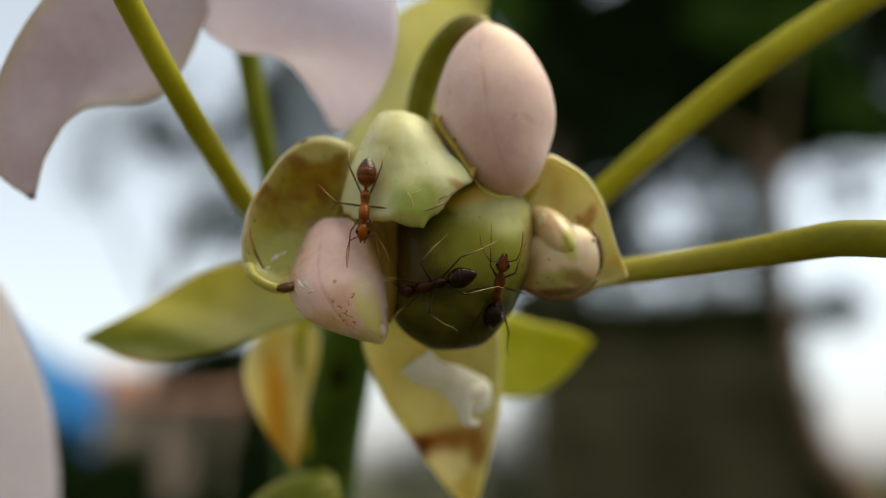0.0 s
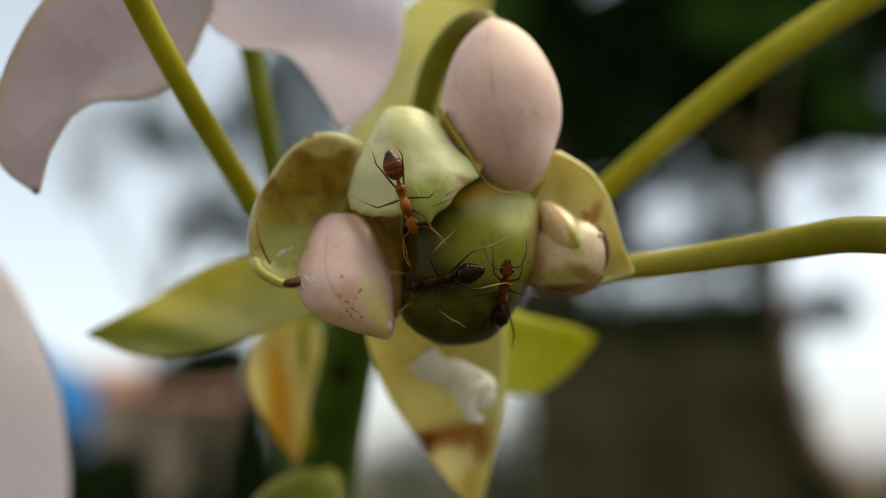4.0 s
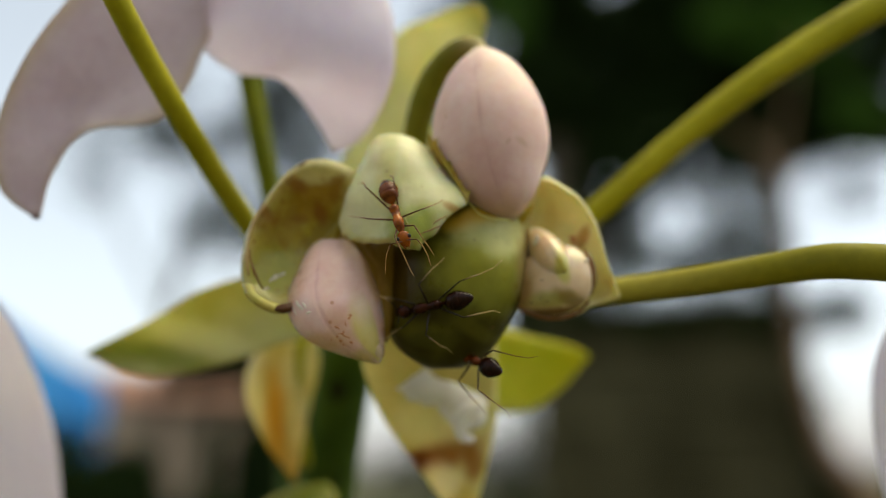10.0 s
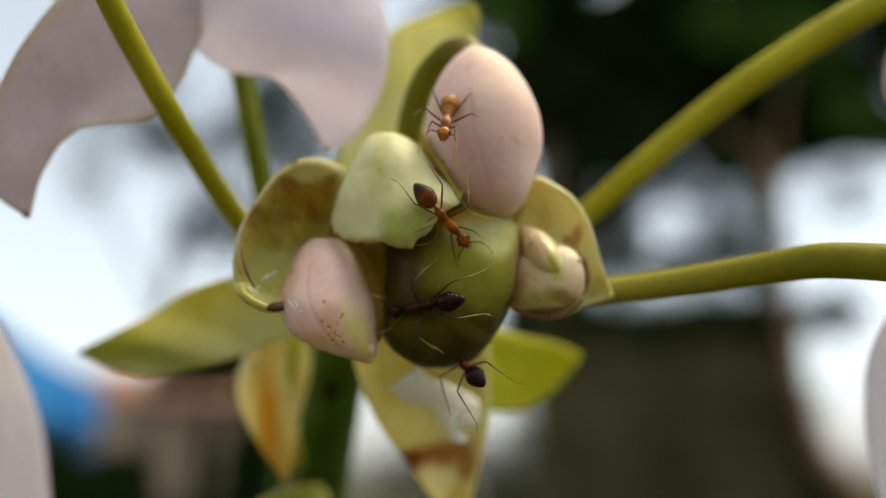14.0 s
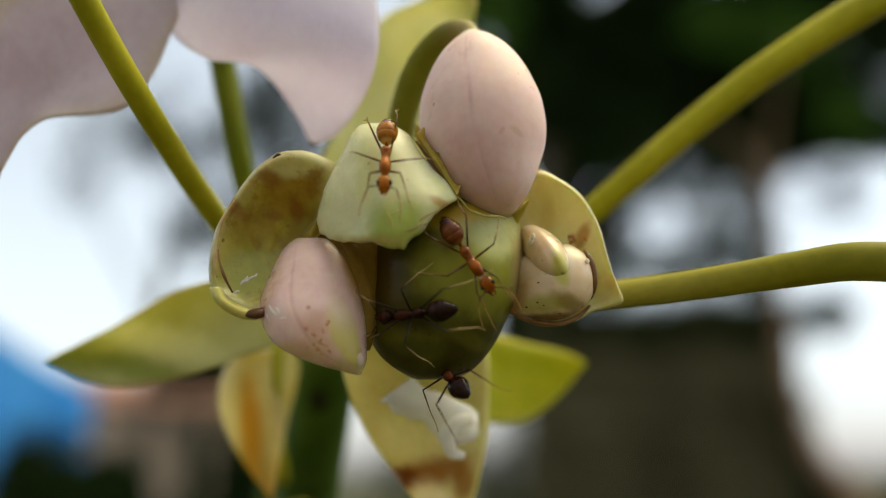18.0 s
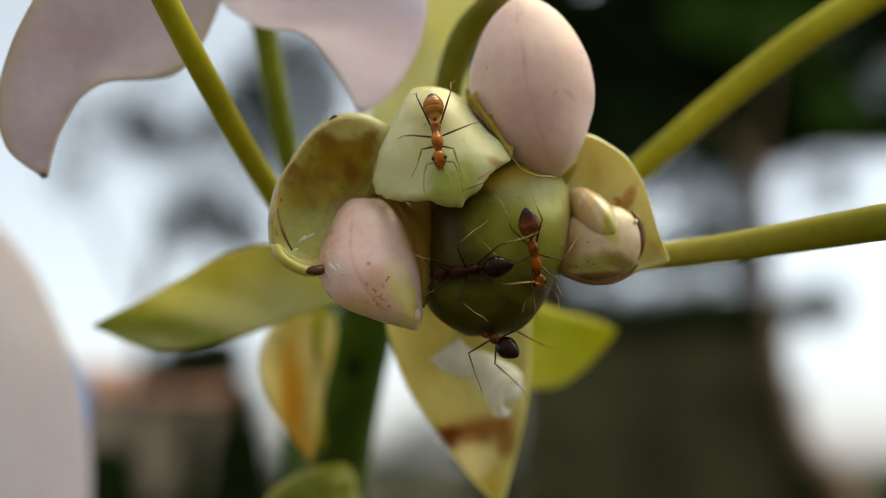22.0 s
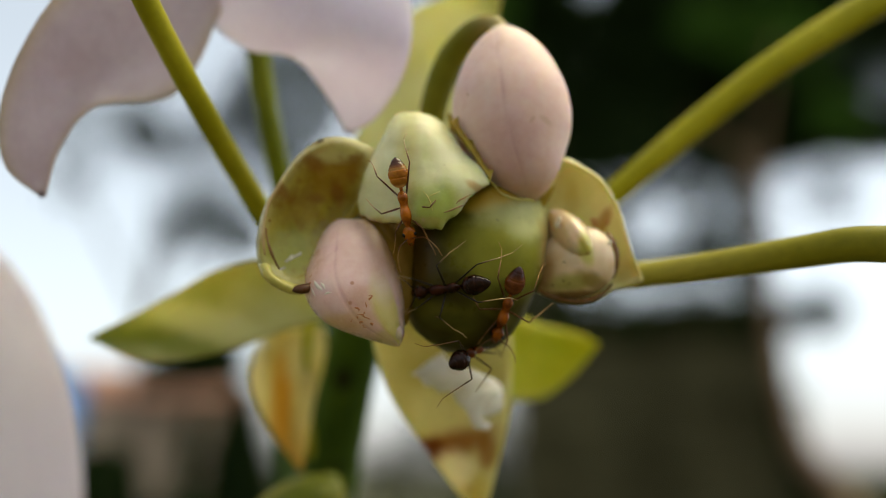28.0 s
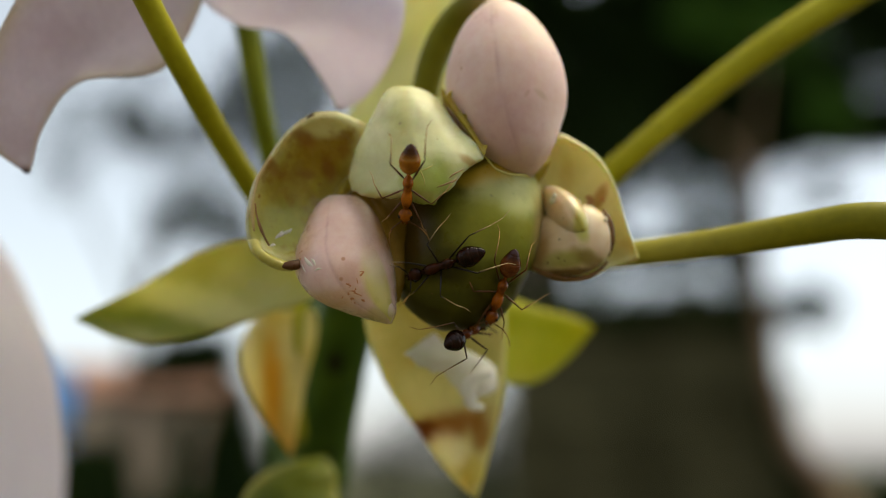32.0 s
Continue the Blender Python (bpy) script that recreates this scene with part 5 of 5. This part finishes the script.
def jointed(name, points, mat, parent, at):
    """A leg or feeler through (x, y, z), radius, from the joint at which it turns."""
    v, f = [], []
    pts = [(Vector(q[:3]) - Vector(at), q[3]) for q in points]
    for (a, ra), (b, rb) in zip(pts, pts[1:]):
        d = (b - a).normalized()
        side = d.cross(Vector((0.3, 0.1, 1))).normalized()
        up = side.cross(d)
        k0 = len(v)
        for p, r in ((a - d * ra * 0.3, ra * 0.7), (a + (b - a) * 0.25, ra * 1.1), (a + (b - a) * 0.7, (ra + rb) / 2), (b + d * rb * 0.3, rb * 0.9)):
            v += [tuple((p + side * (r * math.cos(k * math.pi / 3)) + up * (r * math.sin(k * math.pi / 3))) / 1000) for k in range(6)]
        f += [(k0 + i * 6 + k, k0 + i * 6 + (k + 1) % 6, k0 + i * 6 + 6 + (k + 1) % 6, k0 + i * 6 + 6 + k) for i in range(3) for k in range(6)]
        f += [tuple(k0 + k for k in range(5, -1, -1)), tuple(k0 + 18 + k for k in range(6))]
    me = bpy.data.meshes.new(name)
    me.from_pydata(v, [], f)
    me.polygons.foreach_set("use_smooth", [True] * len(f))
    me.attributes.new("along", "FLOAT", "POINT").data.foreach_set("value", np.linspace(0, 1, len(v)))
    ob = link(name, me, mat, parent)
    ob.location = Vector(at) / 1000
    return ob


# joint, knee, ankle, heel and toe of the three legs of one side, in millimetres: y ahead, z up
LEGS = [[(0.19, 0.9, -0.12), (0.75, 1.6, 0.5), (0.95, 2.35, 0.0), (1.1, 2.75, -0.35), (1.2, 3.1, -0.5)],
        [(0.22, 0.3, -0.14), (1.35, 0.4, 0.6), (2.0, -0.2, 0.0), (2.25, -0.5, -0.35), (2.5, -0.75, -0.5)],
        [(0.22, -0.35, -0.14), (1.05, -1.85, 0.75), (1.2, -2.75, 0.2), (1.35, -3.2, -0.3), (1.65, -3.5, -0.5)]]


def ant(label, shell_mat, gaster_mat, leg_mat, seed):
    top = new("ant")
    tagged(top, label, "ant", "ants on the buds")
    rng = random.Random(seed)
    lump("thorax", [(1.34, 0.04, 0.09, 0.09), (1.2, 0.05, 0.18, 0.16), (1.0, 0.09, 0.26, 0.24), (0.74, 0.12, 0.30, 0.29), (0.5, 0.09, 0.28, 0.27), (0.28, 0.03, 0.22, 0.22), (0.05, 0.03, 0.23, 0.24), (-0.18, 0.07, 0.28, 0.29), (-0.38, 0.04, 0.25, 0.26), (-0.53, -0.04, 0.15, 0.16), (-0.6, -0.08, 0.07, 0.07)], shell_mat, top, n=40, sides=20, grooves=(0.14, 0.44))
    lump("waist", [(-0.56, -0.09, 0.055, 0.055), (-0.66, 0.02, 0.1, 0.19), (-0.74, -0.04, 0.09, 0.12), (-0.8, -0.08, 0.055, 0.055)], shell_mat, top, n=12)
    lump("gaster", [(-0.74, -0.05, 0.07, 0.07), (-0.82, 0.0, 0.26, 0.25), (-1.05, 0.05, 0.46, 0.43), (-1.35, 0.07, 0.55, 0.5), (-1.65, 0.06, 0.54, 0.48), (-1.95, 0.02, 0.41, 0.36), (-2.2, -0.03, 0.27, 0.23), (-2.34, -0.06, 0.13, 0.11), (-2.4, -0.07, 0.02, 0.02)], gaster_mat, top, n=70, sides=26, grooves=(0.34, 0.52, 0.7, 0.85))
    head = lump("head", [(1.32, 0.03, 0.07, 0.07), (1.38, 0.04, 0.2, 0.18), (1.55, 0.05, 0.33, 0.27), (1.78, 0.02, 0.36, 0.27), (2.0, -0.03, 0.29, 0.2), (2.15, -0.08, 0.2, 0.12), (2.24, -0.1, 0.1, 0.05)], shell_mat, top, (0, 1.32, 0.03), n=24, sides=22)
    moving = []
    for s in (-1, 1):
        eye = lump("eye", [(-0.13, 0, 0.01, 0.01), (-0.06, 0, 0.09, 0.1), (0.06, 0, 0.09, 0.1), (0.13, 0, 0.01, 0.01)], EYE_BLACK, head, n=8, sides=10)
        eye.location = (s * 0.0003, 0.00045, 0.0001)
        jointed("jaw", [(s * 0.13, 0.86, -0.1, 0.05), (s * 0.12, 0.98, -0.12, 0.035), (s * 0.03, 1.06, -0.13, 0.015)], shell_mat, head, (s * 0.13, 0.86, -0.1))
        a = (s * 0.12, 0.66, 0.1)
        feeler = jointed("feeler", [(*a, 0.035), (s * 0.7, 0.9, 0.4, 0.032), (s * 0.95, 1.3, 0.2, 0.03), (s * 1.1, 1.75, -0.05, 0.028), (s * 1.15, 2.2, -0.35, 0.018)], leg_mat, head, a)
        moving.append((feeler, s, 3.0))
        for k, leg in enumerate(LEGS):
            dx, dy, dz = rng.uniform(-0.25, 0.2), rng.uniform(-0.4, 0.4), rng.uniform(-0.1, 0.15)
            pts = [(s * (x + dx * g), y + dy * g, z + (dz * g if i < 3 else 0), r) for i, ((x, y, z), r, g) in enumerate(zip(leg, (0.055, 0.04, 0.026, 0.019, 0.011), (0, 0.6, 1.2, 1.6, 2.0)))]
            moving.append((jointed("leg", pts, leg_mat, top, pts[0][:3]), s, 1.0 if (k + (s > 0)) % 2 else -1.0))
    return top, moving


CLIMBER_ROWS = [
    (0, -4.23, -2.36, 2.66, -81, -3, 180),
    (1, -3.98, -2.45, 2.72, 80, 178, 0),
    (2, -3.39, -2.80, 2.76, 72, 165, 0),
    (3, -2.87, -3.44, 2.33, 73, 160, 0),
    (5.5, -2.10, -3.65, 3.27, -63, 7, 180),
    (6, -1.94, -3.91, 2.51, 66, 178, 0),
    (7, -2.67, -3.58, 2.44, 62, -173, 0),
    (8, -2.75, -3.56, 2.33, 63, -172, 0),
    (9, -2.97, -3.42, 2.16, 70, -172, 0),
    (10, -2.29, -3.63, 3.15, -58, 20, 180),
    (11, -0.12, -3.65, 3.01, 77, 127, 0),
    (12, 0.62, -2.69, 2.31, 83, 159, 0),
    (13, 0.69, -2.73, 2.07, 97, 172, 0),
    (13.5, 0.53, -3.19, 2.93, 74, 138, 0),
    (15.5, 1.77, -2.61, 2.22, 75, 140, 0),
    (16, 1.95, -2.62, 1.54, 79, 142, 0),
    (17, 1.90, -2.74, 1.10, 103, 149, 0),
    (18, 2.14, -2.75, 0.84, 99, 146, 0),
    (19, 2.44, -2.68, 0.69, 81, 142, 0),
    (20, 2.43, -2.75, 0.05, 78, 153, 0),
    (21, 2.68, -2.64, -0.32, 72, 155, 0),
    (22, 2.73, -2.51, -1.06, 70, 167, 0),
    (23, 2.82, -2.56, -0.53, 72, 164, 0),
    (24, 2.99, -2.28, -1.48, 72, -176, 0),
    (25, 2.79, -2.21, -2.16, 72, -169, 0),
    (26, 2.49, -2.22, -2.70, 72, -163, 0),
    (28.5, 2.57, -2.07, -2.99, 69, -164, 0),
    (29, 2.54, -2.12, -2.89, 69, -164, 0),
    (30, 2.54, -2.09, -2.99, 69, -163, 0),
    (31, 2.50, -2.04, -3.28, 90, -165, 0),
    (32, 2.62, -1.91, -3.30, 68, -163, 0),
]
RESTING_ROWS = [
    (0, -0.39, -2.68, -1.88, 68, -105, 0),
    (12, -0.30, -2.70, -1.95, 72, -103, 0),
    (18, -0.52, -2.63, -2.07, 64, -98, 0),
    (31, -0.60, -2.62, -1.99, 66, -101, 0),
    (32, -0.51, -2.64, -2.02, 69, -110, 0),
]
HANGING_ROWS = [
    (0, 2.98, -2.05, -2.38, 116, 9, 0),
    (1, 3.13, -1.84, -2.57, 105, 14, 0),
    (2, 2.87, -1.90, -2.96, 126, 8, 0),
    (3, 2.93, -1.92, -2.78, 124, 6, 0),
    (6, 2.88, -1.88, -2.94, 125, 4, 0),
    (7, 2.85, -1.81, -3.18, 124, 9, 0),
    (7.5, 2.67, -1.82, -3.49, 127, 3, 0),
    (8, 2.56, -2.14, -4.01, 42, 8, 0),
    (8.5, 2.08, -1.74, -4.59, 32, -7, 0),
    (9, 2.00, -1.54, -4.87, 32, -30, 0),
    (9.5, 2.10, -1.34, -5.08, 32, -67, 0),
    (10, 2.04, -1.34, -5.09, 37, -73, 0),
    (11, 1.82, -1.34, -5.10, 37, -68, 0),
    (12, 1.80, -1.34, -5.13, 37, -70, 0),
    (13, 1.78, -1.24, -5.24, 37, -70, 0),
    (16, 2.03, -1.14, -5.47, 32, 16, 0),
    (17, 1.42, -1.14, -5.41, 32, -1, 0),
    (18, 1.13, -1.14, -5.35, 32, -52, 0),
    (19, 1.12, -1.14, -5.35, 32, -45, 0),
    (20, 1.02, -1.14, -5.40, 32, -49, 0),
    (21, 1.10, -1.14, -5.53, 32, -31, 0),
    (22, 0.75, -1.14, -5.71, 32, -58, 0),
    (22.5, 1.05, -1.14, -6.09, 32, -17, 0),
    (23, 0.53, -1.14, -5.55, 34, 47, 0),
    (24, 0.61, -1.14, -5.43, 35, 59, 0),
    (25, 0.84, -1.14, -5.32, 36, 63, 0),
    (26, 0.77, -1.14, -5.57, 33, 65, 0),
    (29, 0.67, -1.14, -5.65, 32, 69, 0),
    (30, 0.62, -1.14, -5.69, 32, 68, 0),
    (31, 0.61, -1.14, -5.73, 32, 70, 0),
    (32, 0.82, -1.14, -5.77, 32, 69, 0),
]
NEWCOMER_ROWS = [
    (0, 0.73, 5.94, 20.27, 148, 110, 0),
    (3, 1.53, 5.94, 17.39, 148, 110, 0),
    (5.5, 1.53, 4.94, 16.90, 148, 71, 0),
    (6, 1.98, 4.44, 15.18, 148, 71, 0),
    (7, 2.70, 3.94, 14.97, 144, 95, 0),
    (7.5, 3.16, 3.94, 14.36, 140, 106, 0),
    (8, 2.45, 4.24, 14.33, 140, 115, 0),
    (8.5, 3.97, 5.44, 13.25, 140, 120, 0),
    (9.2, 3.28, 6.94, 10.79, -35, -4, 180),
    (9.6, 2.74, 6.94, 10.67, -36, -54, 178),
    (10, 2.20, 6.94, 10.55, 141, -75, 0),
    (10.5, 0.79, 6.44, 10.47, 141, -72, 0),
    (11, -0.31, 4.54, 10.67, -32, -48, -180),
    (11.5, -0.98, 3.94, 10.72, -32, -51, 180),
    (12, -1.24, 3.54, 10.52, -32, -22, -180),
    (12.5, -0.44, 0.14, 10.48, 148, 118, 0),
    (13, 0.64, -1.66, 9.26, -35, 39, 180),
    (13.5, 1.11, -2.26, 8.80, -34, 10, 180),
    (15.5, -0.32, -0.97, 7.54, 109, -151, 0),
    (16, -0.27, -0.89, 7.83, 104, -147, 0),
    (17, -1.71, -1.76, 6.40, -53, -22, -180),
    (18, -1.98, -2.73, 5.87, -59, -1, 180),
    (19, -2.28, -2.47, 5.26, -62, 0, -180),
    (20, -2.32, -2.52, 5.14, -63, 6, -180),
    (21, -2.27, -2.52, 5.17, -65, 6, 180),
    (22, -2.35, -2.51, 5.15, -63, 6, 180),
    (23, -2.49, -2.36, 5.32, -58, 3, 180),
    (24, -2.31, -2.53, 5.16, -63, 8, -180),
    (25, -2.66, -2.35, 5.16, -60, -6, 180),
    (26, -3.16, -2.47, 4.11, -69, -4, 180),
    (29, -2.93, -3.34, 2.52, 77, 165, 0),
    (30, -2.52, -3.26, 3.46, 71, 176, 0),
    (31, -2.54, -3.71, 2.42, 75, -179, 0),
    (32, -2.44, -3.85, 2.04, 57, -175, 0),
]

climber = ant("amber ant with a brown gaster climbing over the buds", AMBER, BROWN_GASTER, LIMB, 3)
resting = ant("dark ant with a black gaster resting on a bud", SHADED_SHELL, BLACK_GASTER, LIMB_TWO, 5)
hanging = ant("dark red ant hanging under the green bud", RED_SHELL, BLACK_GASTER, LIMB_DARK, 8)
newcomer = ant("bright amber ant with a banded gaster", AMBER_LIT, AMBER_GASTER, LIMB, 11)


def motions():
    for (body, moving), rows, calm in ((climber, CLIMBER_ROWS, 1.0), (resting, RESTING_ROWS, 0.2), (hanging, HANGING_ROWS, 1.0), (newcomer, NEWCOMER_ROWS, 1.0)):
        walk(body, [(t, ROOT @ pose(x / 1000, y / 1000, z / 1000, rx, ry, rz)) for t, x, y, z, rx, ry, rz in rows])
        for n, (limb_ob, s, beat) in enumerate(moving):
            at = limb_ob.location.copy()
            swing = []
            for i, row in enumerate(rows):
                last = rows[max(i - 1, 0)]
                pace = min(1.0, math.dist(row[1:4], last[1:4]) / 1.2)
                turn = s * calm * (3 + 13 * pace) * beat * math.sin(2.1 * i + 0.4 * n) if beat < 2 else s * (6 + 10 * calm) * math.sin(1.7 * i + 2.0 * s)
                swing.append((row[0], Matrix.Translation(at) @ pose(0, 0, 0, 0.3 * turn, 0, turn)))
            walk(limb_ob, swing)


motions()
